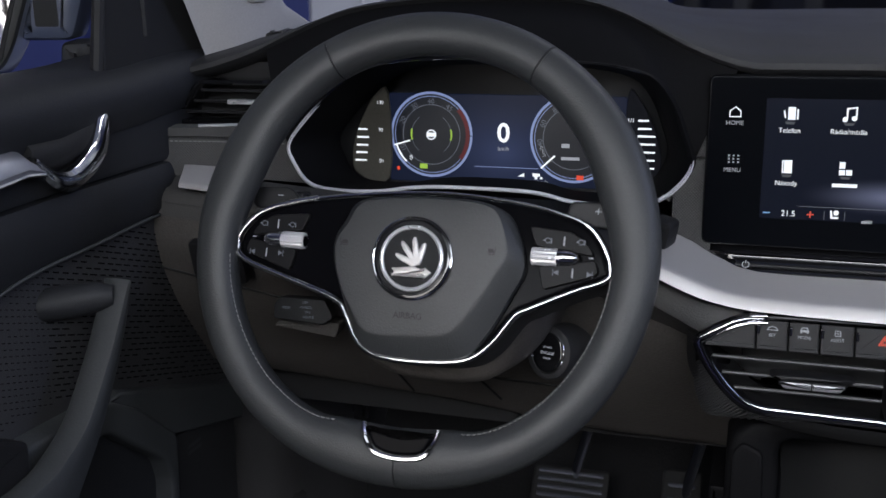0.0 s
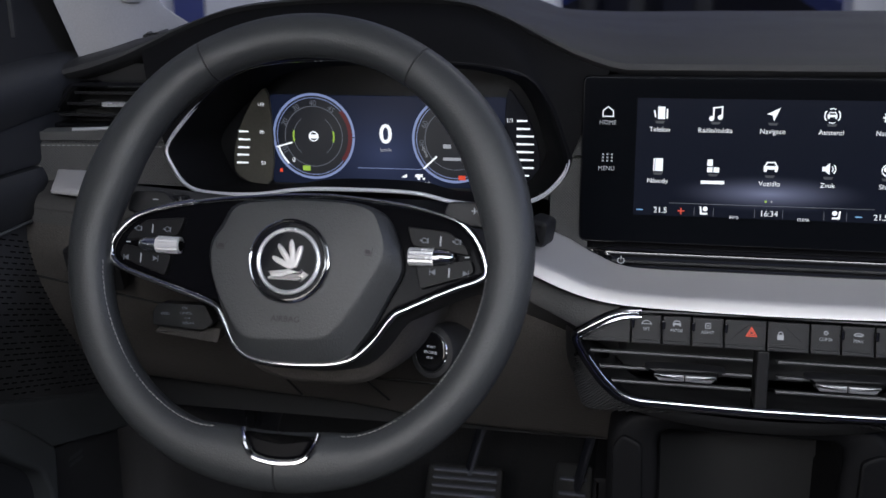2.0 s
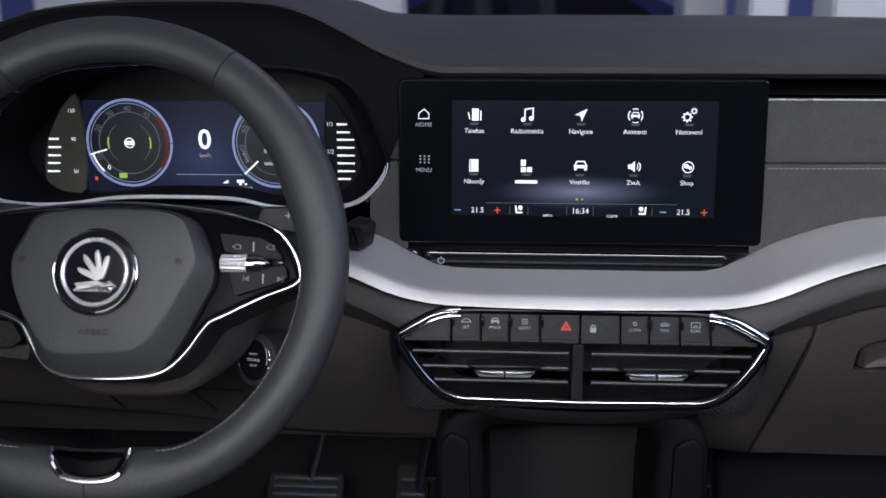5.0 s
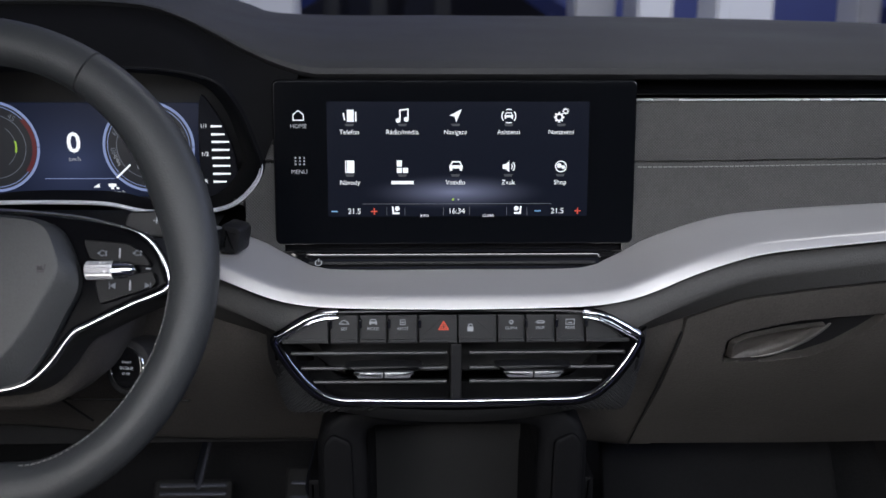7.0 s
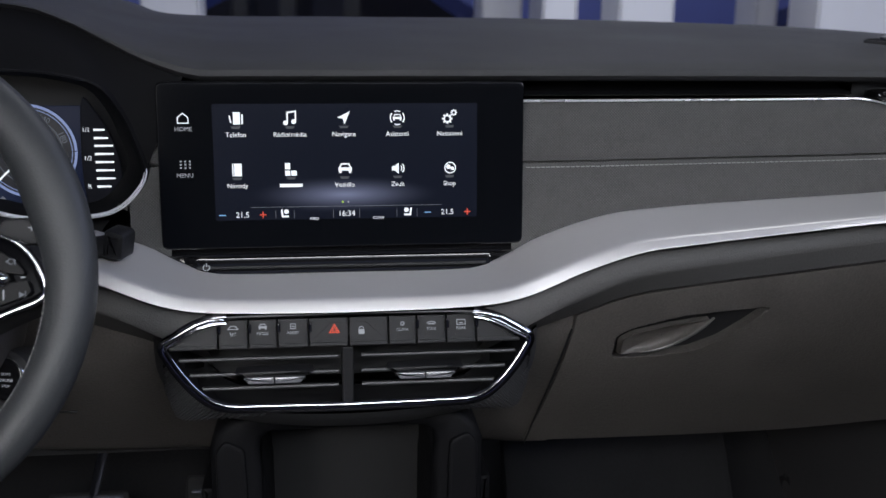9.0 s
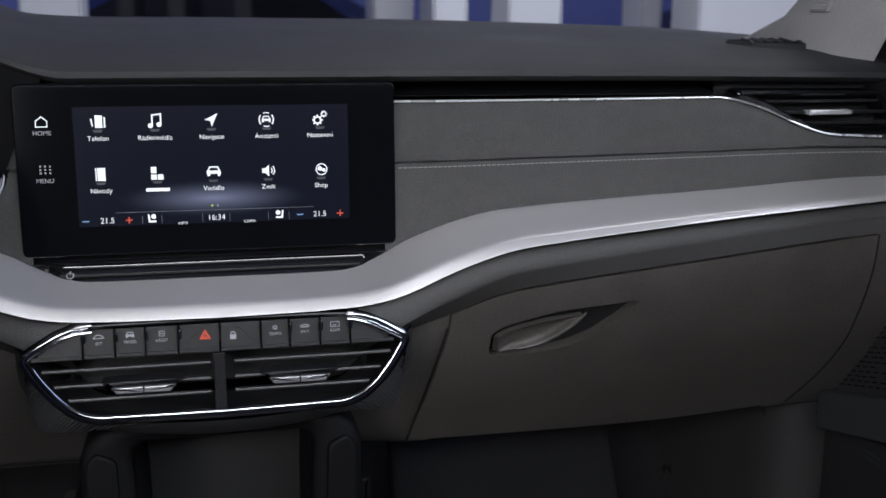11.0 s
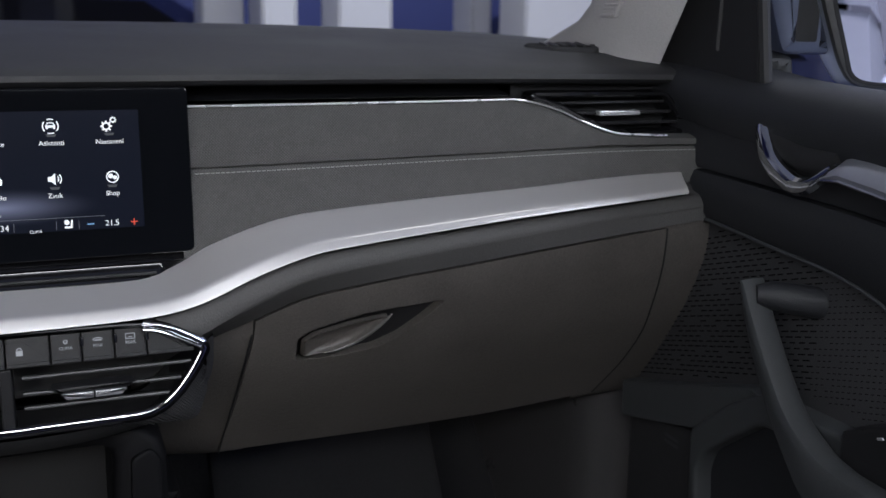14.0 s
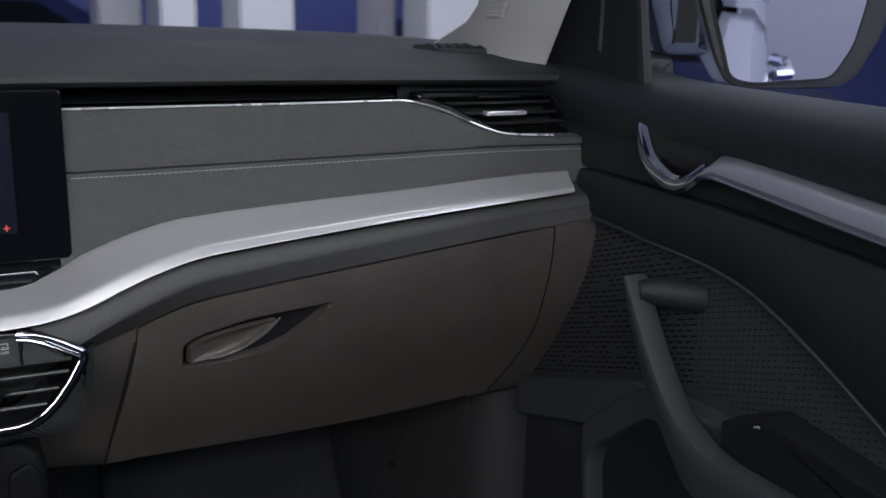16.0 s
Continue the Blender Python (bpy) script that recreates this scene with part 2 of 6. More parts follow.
def spans(a, b, n):
    return [a + (b - a) * i / n for i in range(n + 1)]


B = bmesh.new

# ---- dashboard ----
dash = thing("dashboard", "grey soft-touch dashboard with woven inserts and a satin silver band", "dashboard", (0, 0.2, 0.6))
LIP = curve([(-0.74, 0.770), (-0.668, 0.779), (-0.60, 0.798), (-0.572, 0.811), (-0.535, 0.828), (-0.50, 0.840), (-0.45, 0.847), (-0.37, 0.850), (-0.30, 0.849), (-0.265, 0.845), (-0.233, 0.834), (-0.21, 0.823), (-0.176, 0.806), (-0.147, 0.795), (-0.12, 0.789), (-0.08, 0.789), (0.2, 0.789), (0.45, 0.788), (0.66, 0.785), (0.74, 0.784)])
BACK = curve([(-0.74, 0.812), (-0.6, 0.832), (-0.45, 0.852), (-0.33, 0.853), (-0.2, 0.838), (0.0, 0.836), (0.25, 0.835), (0.5, 0.830), (0.62, 0.826), (0.74, 0.818)])


def top_row(x):
    f, b = LIP(x), max(BACK(x), LIP(x) + 0.010)
    side = max(0.0, abs(x) - 0.5)
    thin = 1 - 0.7 * max(0.0, min(1.0, (f - 0.79) / 0.04))
    yf = -0.004 + 0.03 * (f - 0.788) / 0.06 * (x < 0) + side * 0.03
    pts = [(yf + 0.09, f - 0.010), (yf + 0.03, f - 0.006), (yf + 0.007, f - 0.003), (yf + 0.001, f + 0.001), (yf + 0.002, f + 0.006 * thin), (yf + 0.008, f + 0.010 * thin), (yf + 0.025, f + 0.014 * thin)]
    g = pts[-1]
    for s in (0.15, 0.35, 0.6, 0.8, 1.0):
        pts.append((g[0] + (0.46 - g[0]) * s, g[1] + (b - g[1]) * math.sin(s * math.pi / 2) ** 0.65))
    pts.append((0.60, b - 0.012))
    return [(x, y, z) for y, z in pts]


part("top_pad", sheet(B(), [top_row(x) for x in spans(-0.73, 0.73, 96)]), SOFT, dash, "grained dark grey top pad")

# fabric inserts
PAD_LOW = curve([(0.0, 0.61), (0.15, 0.625), (0.19, 0.645), (0.22, 0.655), (0.26, 0.662), (0.36, 0.668), (0.5, 0.675), (0.72, 0.685)])
PAD_TOP = curve([(0.0, 0.766), (0.40, 0.7665), (0.475, 0.767), (0.50, 0.764), (0.53, 0.755), (0.565, 0.740), (0.59, 0.732), (0.615, 0.730), (0.72, 0.729)])


def pad_y(x, z):
    bend = -0.035 * max(0.0, (abs(x) - 0.5) / 0.2) ** 2
    return 0.003 - 0.14 * (0.768 - z) + bend


def stitch_z(x):
    return curve([(0.0, 0.713), (0.16, 0.713), (0.35, 0.715), (0.5, 0.717), (0.62, 0.7195), (0.72, 0.721)])(abs(x))


POD_LOW = [(-0.508, 0.763), (-0.531, 0.742), (-0.552, 0.715), (-0.547, 0.696), (-0.530, 0.676), (-0.498, 0.671), (-0.459, 0.672), (-0.425, 0.677), (-0.392, 0.679), (-0.333, 0.679), (-0.301, 0.677), (-0.272, 0.671), (-0.238, 0.670), (-0.202, 0.674), (-0.181, 0.688), (-0.169, 0.709), (-0.176, 0.734)]
POD_TOP = [(-0.187, 0.760), (-0.207, 0.783), (-0.247, 0.793), (-0.298, 0.796), (-0.350, 0.797), (-0.402, 0.797), (-0.456, 0.792), (-0.484, 0.781)]
pod_loop = smooth_loop(POD_LOW + POD_TOP, 4)


def inside(p, poly):
    hit = False
    for i, b in enumerate(poly):
        a = poly[i - 1]
        if (a.y > p[1]) != (b.y > p[1]) and p[0] < (b.x - a.x) * (p[1] - a.y) / (b.y - a.y) + a.x:
            hit = not hit
    return hit


def cut(bm):
    """Opens the insert where the instrument cluster sits."""
    hole = inset(pod_loop, 0.002)
    gone = [f for f in bm.faces if inside((f.calc_center_median().x, f.calc_center_median().z), hole) or (-0.53 < f.calc_center_median().x < -0.185 and f.calc_center_median().z < 0.678)]
    bmesh.ops.delete(bm, geom=gone, context="FACES")
    return bm


def insert(x0, x1, n, fine=6):
    rows = []
    for x in spans(x0, x1, n):
        a = abs(x)
        zt, zb, zs = PAD_TOP(a), PAD_LOW(a), stitch_z(x)
        row = [(x, pad_y(x, zt) + 0.012, zt + 0.002), (x, pad_y(x, zt) + 0.002, zt)]
        for z in spans(zt, zs, fine)[1:-1]:
            row.append((x, pad_y(x, z) - 0.003, z))
        row += [(x, pad_y(x, zs) - 0.001, zs + 0.0012), (x, pad_y(x, zs) + 0.003, zs), (x, pad_y(x, zs) - 0.001, zs - 0.0012)]
        for z in spans(zs, zb, fine - 1)[1:]:
            row.append((x, pad_y(x, z) - 0.003, z))
        rows.append(row)
    return sheet(B(), rows)


part("fabric_insert", insert(0.150, 0.712, 48), FABRIC, dash, "grey woven fabric insert")
part("fabric_insert", cut(insert(-0.695, -0.49, 80, 16)), FABRIC, dash, "grey woven fabric insert")
part("fabric_insert", cut(insert(-0.21, -0.150, 30, 16)), FABRIC, dash, "grey woven fabric insert")
# rounded ends of the inserts
for s, xe in ((1, 0.712), (-1, -0.695)):
    bm = B()
    rows = []
    for i in range(7):
        a = i / 6 * math.pi / 2
        rows.append([(xe + s * 0.008 * math.sin(a), pad_y(xe, z) - 0.003 + 0.01 * (1 - math.cos(a)), z) for z in spans(PAD_TOP(abs(xe)), PAD_LOW(abs(xe)), 6)])
    part("insert_end", sheet(bm, rows), FABRIC, dash)


def stitches(x0, x1):
    bm, x = B(), x0
    while x < x1:
        z = stitch_z(x) - 0.0042
        y = pad_y(x, z) - 0.0034
        z2 = stitch_z(x + 0.0032) - 0.0042
        tube(bm, [(x, y + 0.0008, z), (x + 0.0008, y, z), (x + 0.0024, y, z2), (x + 0.0032, y + 0.0008, z2)], 0.0006, n=5)
        x += 0.0046
    return bm


part("stitching", stitches(0.164, 0.71), THREAD, dash, "pale grey stitching", kind="stuff")
part("stitching", stitches(-0.69, -0.56), THREAD, dash, "pale grey stitching", kind="stuff")


# chrome line over the inserts
def chrome_line(x0, x1, n, s=1):
    return [(s * x, pad_y(x, PAD_TOP(x)) - 0.0005, PAD_TOP(x) + 0.0012) for x in spans(x0, x1, n)]


part("chrome_strip", tube(B(), chrome_line(0.158, 0.645, 70), 0.0011, n=8, up=Vector((0, 1, 0))), CHROME_WHITE, dash, "thin bright chrome strip")
part("chrome_strip", tube(B(), chrome_line(0.158, 0.19, 6, -1), 0.0013, n=8, up=Vector((0, 1, 0))), CHROME_WHITE, dash, "thin bright chrome strip")
part("chrome_strip", tube(B(), chrome_line(0.535, 0.645, 24, -1), 0.0016, n=8, up=Vector((0, 1, 0))), CHROME_WHITE, dash, "thin bright chrome strip")
# dark recess between lip and inserts
for x0, x1 in ((0.10, 0.475), (-0.185, -0.10)):
    bm = sheet(B(), [[(x, 0.075, 0.785), (x, 0.05, 0.782), (x, 0.03, 0.776), (x, 0.012, 0.7745), (x, 0.006, 0.772), (x, 0.02, 0.768)] for x in spans(x0, x1, 6)])
    part("recess_strip", bm, GLOSS, dash, "glossy black recess under the lip")
box_bm = box(B(), (-0.72, 0.10, 0.40), (0.72, 0.14, 0.78))
part("core", box_bm, BLACK, dash, "dark hidden core of the dashboard")

# satin silver band
ST = curve([(0, 0.6225), (0.11, 0.6235), (0.135, 0.627), (0.15, 0.633), (0.165, 0.6415), (0.191, 0.6515), (0.214, 0.659), (0.246, 0.6665), (0.28, 0.670), (0.36, 0.675), (0.50, 0.682), (0.56, 0.6865), (0.68, 0.6945)])
SB = curve([(0, 0.600), (0.09, 0.6015), (0.125, 0.6035), (0.15, 0.608), (0.17, 0.6145), (0.194, 0.6245), (0.222, 0.6345), (0.255, 0.6435), (0.30, 0.649), (0.357, 0.6545), (0.45, 0.663), (0.53, 0.669), (0.63, 0.6755), (0.68, 0.678)])
YT = curve([(0, -0.030), (0.12, -0.028), (0.16, -0.022), (0.2, -0.020), (0.5, -0.018), (0.6, -0.024), (0.68, -0.036)])
YB = curve([(0, -0.087), (0.12, -0.086), (0.2, -0.080), (0.3, -0.077), (0.5, -0.075), (0.6, -0.074), (0.68, -0.074)])


LIP_SHARE = curve([(0, 1.0), (0.13, 1.0), (0.30, 0.72), (0.70, 0.62)])


def band_row(x, k=1.0):
    a = abs(x)
    zt, zb, yt, yb = ST(a), SB(a), YT(a), YB(a)
    lip = (0.34 * (zt - zb) + 0.0035) * LIP_SHARE(a)
    mid = (zt + zb) / 2 + 0.002
    top = lambda f: (yt + (yb + 0.008 - yt) * f, zt + (zb + lip - zt) * f - 0.0012 * math.sin(math.pi * f))
    pts = [(yt + 0.014, zt - 0.002), (yt + 0.004, zt + 0.0005), (yt, zt), top(0.15), top(0.45), top(0.75), top(0.94), (yb + 0.0072, zb + lip - 0.0002), (yb + 0.0058, zb + lip - 0.0014),
           (yb + 0.0048, zb + lip - 0.0030), (yb + 0.0016, zb + 0.0030), (yb + 0.0008, zb + 0.0012), (yb + 0.0030, zb), (yb + 0.03, zb + 0.004)]
    shear = 0.016 * max(0.0, (a - 0.60) / 0.058) * (1 if x > 0 else -1)
    return [(x - shear * min(1, max(0, (yt - y) / (yt - yb))), yt + 0.01 + (y - yt - 0.01) * k, mid + (z - mid) * k) for y, z in pts]


for x0, x1, ends in ((-0.215, 0.652, (1,)), (-0.652, -0.596, (-1,))):
    rows = [band_row(x) for x in spans(x0, x1, int((x1 - x0) * 100))]
    for s in ends:
        for i in range(1, 6):
            g = i / 5 * math.pi / 2
            r = band_row(s * (0.652 + 0.006 * math.sin(g)), 1 - 0.10 * (1 - math.cos(g)))
            rows = [r] + rows if s < 0 else rows + [r]
    bm = sheet(B(), rows)
    bm.faces.new([bm.verts.new(p) for p in band_row(ends[0] * 0.658, 0.90)])
    part("silver_band", bm, SILVER, dash, "satin silver trim band", sharp=60)

# padded roll under the band and the lower panels
ROLL = curve([(0.0, 0.52), (0.14, 0.545), (0.175, 0.565), (0.205, 0.578), (0.25, 0.597), (0.3, 0.606), (0.408, 0.619), (0.584, 0.639), (0.70, 0.650)])


LOW_Y = curve([(0.36, 0.110), (0.40, 0.081), (0.45, 0.046), (0.50, 0.010), (0.54, -0.0165), (0.575, -0.037), (0.605, -0.051), (0.64, -0.061), (0.70, -0.070)])


def lower_y(z):
    return LOW_Y(z)


def roll_row(x):
    a = abs(x)
    zb, zr, yb = SB(a) + 0.004, ROLL(a), YB(a)
    zr = min(zr, zb - 0.014)
    yr = lower_y(zr)
    out = [(yb + 0.05, zb + 0.002), (yb + 0.036, zb - 0.001), (yb + 0.030, zb - 0.007), (yb + 0.021, zb - 0.0085)]
    for s, push in ((0.12, 0.0162), (0.30, 0.0138), (0.44, 0.0128), (0.50, 0.0135)):
        out.append((yb + push, zb - 0.0095 + (zr - zb + 0.0095) * s))
    yc, zc = out[-1]
    out += [(yc + (yr - yc) * f, zc + (zr - zc) * f) for f in (0.08, 0.5, 0.95, 1.0)]
    out += [(yr + 0.004, zr - 0.0012), (yr + 0.012, zr - 0.002)]
    return [(x, y, z) for y, z in out]


for s in (1, -1):
    part("padded_roll", sheet(B(), [roll_row(s * x) for x in spans(0.118, 0.70, 60)]), ROLL_GREY, dash, "soft dark grey roll under the silver band")


def low_edge(x):
    return curve([(-0.72, 0.47), (-0.45, 0.447), (-0.41, 0.444), (-0.283, 0.424), (-0.13, 0.419), (0.13, 0.410), (0.19, 0.402), (0.48, 0.403), (0.63, 0.415), (0.72, 0.418)])(x)


def panel_rows(x0, x1, n, off=0.0):
    rows = []
    for x in spans(x0, x1, n):
        zr, zl = min(ROLL(abs(x)), SB(abs(x)) - 0.008) - 0.001, low_edge(x)
        row = [(x, lower_y(zr) + 0.012 + off, zr), (x, lower_y(zr) + 0.004 + off, zr)]
        for z in spans(zr, zl, 10)[1:]:
            row.append((x, lower_y(z) + off - 0.006 * math.sin(math.pi * (zr - z) / (zr - zl)), z))
        row += [(x, lower_y(zl) + 0.006 + off, zl - 0.005), (x, lower_y(zl) + 0.03 + off, zl - 0.006), (x, lower_y(zl) + 0.15 + off, zl - 0.002)]
        rows.append(row)
    return rows


part("lower_panel", sheet(B(), panel_rows(0.10, 0.214, 12, 0.0055) + panel_rows(0.216, 0.596, 20, 0.035) + panel_rows(0.598, 0.72, 14, 0.0010)), LOWER, dash, "brown-grey grained lower panel")
part("lower_panel", sheet(B(), panel_rows(-0.72, -0.10, 50, 0.0)), LOWER, dash, "brown-grey grained knee panel")

# ---- glovebox ----
glove = thing("glovebox", "closed brown-grey glovebox with a recessed pull handle", "glovebox", (0.4, 0.0, 0.5))


def lid_point(u, v, off=0.0):
    left = curve([(0, 0.2085), (0.12, 0.2075), (0.3, 0.2035), (1, 0.187)])(v)
    right = curve([(0, 0.624), (0.25, 0.629), (0.4, 0.633), (0.58, 0.638), (0.8, 0.635), (1, 0.622)])(v)
    x = left + (right - left) * u
    zr, zl = ROLL(x) - 0.0026, low_edge(x) + 0.002
    z = zr + (zl - zr) * v
    return (x, lower_y(z) - 0.0005 + off - 0.006 * math.sin(math.pi * v), z)


HANDLE = rounded([Vector(q) for q in ((0.250, 0.5265), (0.249, 0.552), (0.262, 0.561), (0.300, 0.572), (0.340, 0.578), (0.390, 0.5815), (0.372, 0.563), (0.352, 0.545), (0.328, 0.533), (0.295, 0.528))], 0.004, 4)


def edge_distance(p, poly):
    q, best = Vector(p), 1.0
    for i, b in enumerate(poly):
        a = poly[i - 1]
        d = b - a
        s = min(max((q - a).dot(d) / max(d.length_squared, 1e-12), 0), 1)
        best = min(best, (a + d * s - q).length)
    return best


rows = []
for i in range(301):
    row = []
    for j in range(141):
        u, v = i / 300, j / 140
        x, y, z = lid_point(u, v)
        if 0.24 < x < 0.40 and 0.52 < z < 0.59 and inside((x, z), HANDLE):
            y += min(1.0, edge_distance((x, z), HANDLE) / 0.0025) * 0.024
        row.append((x, y, z))
    row = [(row[0][0], row[0][1] + 0.009, row[0][2])] + row + [(row[-1][0], row[-1][1] + 0.009, row[-1][2])]
    rows.append(row)
rows = [[(x - 0.0005, y + 0.009, z) for x, y, z in rows[0]]] + rows + [[(x + 0.0005, y + 0.009, z) for x, y, z in rows[-1]]]
part("lid", sheet(B(), rows), LOWER, glove, sharp=50)
pit = [(0.259 + (q.x - 0.259) * 0.985 + 0.001, q.y * 0.985 + 0.555 * 0.015) for q in HANDLE]
# Black sheet laid in the recess to paint its shade.
bm = B()
bm.faces.new([bm.verts.new((x, lower_y(z) + 0.0085, z)) for x, z in pit])
part("handle_pit", bm, BLACK, glove, "black sheet standing in for the shade in the handle recess")
pull = rounded([Vector(q) for q in ((0.2545, 0.5305), (0.2535, 0.5495), (0.264, 0.5575), (0.300, 0.5670), (0.335, 0.5718), (0.318, 0.5535), (0.303, 0.5420), (0.284, 0.5345))], 0.003, 4)
rows = []
c = Vector((0.295, 0.551))
for s, w in ((1.0, 0.006), (0.985, -0.001), (0.95, -0.0035), (0.90, -0.0025), (0.8, 0.0005), (0.6, 0.0035), (0.3, 0.0055), (0.02, 0.006)):
    rows.append([(c.x + (q.x - c.x) * s, lower_y(c.y + (q.y - c.y) * s) - 0.004 + w, c.y + (q.y - c.y) * s) for q in pull])
part("pull_handle", sheet(B(), rows, closed=True), material("handle_plastic", (0.078, 0.070, 0.064), 0.46, wear=0.35, wear_size=70), glove, "smooth worn pull handle")
for p, w in (([(0.2055, 0.562), (0.187, 0.402)], 0.0011),):
    path = [(a, lower_y(b) - 0.0022, b) for a, b in [(p[0][0] + (p[1][0] - p[0][0]) * s, p[0][1] + (p[1][1] - p[0][1]) * s) for s in spans(0, 1, 8)]]
    part("gap_shadow", tube(B(), path, w, n=6), BLACK, glove, "dark joint beside the lid")
# Paler bead puts the highlight on the handle's edge into its colour.
lip_path = smooth_loop([Vector((x, lower_y(z) - 0.0055, z)) for x, z in ((0.337, 0.5722), (0.329, 0.5620), (0.319, 0.5520), (0.306, 0.5425), (0.291, 0.5360), (0.276, 0.5325))], 5, closed=False)
part("pull_rim", tube(B(), lip_path, 0.0019, n=8, taper=curve([(0, 0.5), (0.2, 1), (0.7, 1), (1, 0.3)])), material("rim_highlight", (0.12, 0.115, 0.11), 0.28, wear=0.1), glove, "smooth raised rim of the pull handle, paler for its highlight")

path = []
for v in spans(0.0, 1.0, 24):
    x, y, z = lid_point(1.0, v)
    path.append((x + 0.0012, y + 0.0002, z))
part("gap_shadow", tube(B(), path, 0.0011, n=6), BLACK, glove, "dark joint beside the lid")

# ---- infotainment screen ----
SC = facing(0.001, -0.0150, 0.711, 4.0)
screen = thing("infotainment_screen", "black glass touchscreen showing a menu of white icons", "touchscreen", (0.0, 0.0, 0.64))
part("housing", slab(B(), rect(-0.1595, -0.0705, 0.1595, 0.0755, 0.007, 5), SC, -0.020, -0.0010, 0.003), GLOSS, screen, "gloss black housing")
part("glass", slab(B(), rect(-0.1585, -0.069, 0.1585, 0.074, 0.006, 5), SC, -0.002, 0.0, 0.0008), material("screen_glass", (0.004, 0.0045, 0.006), 0.12, wear=0.05, spec=0.10), screen, "black glass front")


def display_material(name, base, glow_color, centre, size, peak, strength):
    """A lit display: dark even glow with one soft pool of light."""
    m = bpy.data.materials.new(name)
    m.use_nodes = True
    n, l = m.node_tree.nodes, m.node_tree.links
    b = n["Principled BSDF"]
    b.inputs["Base Color"].default_value, b.inputs["Roughness"].default_value = (0.006, 0.007, 0.01, 1), 0.25
    b.inputs["Specular IOR Level"].default_value = 0.06
    coord, mp, sph = n.new("ShaderNodeTexCoord"), n.new("ShaderNodeMapping"), n.new("ShaderNodeTexGradient")
    sph.gradient_type = "QUADRATIC_SPHERE"
    mp.vector_type = "TEXTURE"
    mp.inputs["Location"].default_value, mp.inputs["Scale"].default_value = centre, size
    l.new(coord.outputs["Object"], mp.inputs["Vector"])
    l.new(mp.outputs[0], sph.inputs["Vector"])
    mix = n.new("ShaderNodeMix")
    mix.data_type = "RGBA"
    mix.inputs["A"].default_value, mix.inputs["B"].default_value = (*base, 1), (*glow_color, 1)
    l.new(sph.outputs["Fac"], mix.inputs["Factor"])
    l.new(mix.outputs["Result"], b.inputs["Emission Color"])
    b.inputs["Emission Strength"].default_value = strength
    return m


SHOW = display_material("menu_display", (0.0028, 0.0036, 0.0085), (0.17, 0.19, 0.30), (0.001, -0.009, 0.688), (0.085, 0.2, 0.017), 1, 1.0)
part("display", slab(B(), rect(-0.112, -0.0445, 0.117, 0.056, 0.001, 2), SC, 0.0, 0.0003, 0), SHOW, screen, "lit dark blue display")
ICON_Z = 0.0006


def mark(name, outlines, mat, parent=screen, frame_m=SC, w=ICON_Z):
    bm = B()
    for o in outlines:
        flat(bm, o, frame_m, w)
    return part(name, bm, mat, parent)


def bar(x0, y0, x1, y1):
    return [(x0, y0), (x1, y0), (x1, y1), (x0, y1)]


def arc(cx, cy, r0, r1, a0, a1, n=14):
    out = [(cx + r1 * math.cos(radians(a)), cy + r1 * math.sin(radians(a))) for a in spans(a0, a1, n)]
    return out + [(cx + r0 * math.cos(radians(a)), cy + r0 * math.sin(radians(a))) for a in spans(a1, a0, n)]


def disc(cx, cy, r, n=16):
    return [tuple(q) for q in ring(cx, cy, r, n=n)]


def lines(pts, w, closed=False):
    out, k = [], len(pts)
    for i in range(k if closed else k - 1):
        a, b = Vector(pts[i]), Vector(pts[(i + 1) % k])
        d = (b - a).normalized() * w / 2
        nrm = Vector((-d.y, d.x))
        out.append([tuple(a - d + nrm), tuple(a - d - nrm), tuple(b + d - nrm), tuple(b + d + nrm)])
    return out


def car_icon(cx, cy, k):
    o = [bar(cx - 5.6 * k, cy - 1.6 * k, cx + 5.6 * k, cy + 1.2 * k), bar(cx - 5.2 * k, cy - 3.4 * k, cx - 3 * k, cy - 1.6 * k), bar(cx + 3 * k, cy - 3.4 * k, cx + 5.2 * k, cy - 1.6 * k)]
    return o + lines([(cx - 4.6 * k, cy + 1 * k), (cx - 3 * k, cy + 4 * k), (cx + 3 * k, cy + 4 * k), (cx + 4.6 * k, cy + 1 * k)], 1.2 * k)


def gear_icon(cx, cy, r):
    o = [arc(cx, cy, r * 0.5, r * 0.82, 0, 358, 24)]
    for i in range(8):
        a = math.pi * i / 4
        d, n = Vector((math.cos(a), math.sin(a))), Vector((-math.sin(a), math.cos(a)))
        p = Vector((cx, cy))
        o.append([tuple(p + d * r * 0.75 + n * r * 0.2), tuple(p + d * r * 0.75 - n * r * 0.2), tuple(p + d * r * 1.12 - n * r * 0.15), tuple(p + d * r * 1.12 + n * r * 0.15)])
    return o


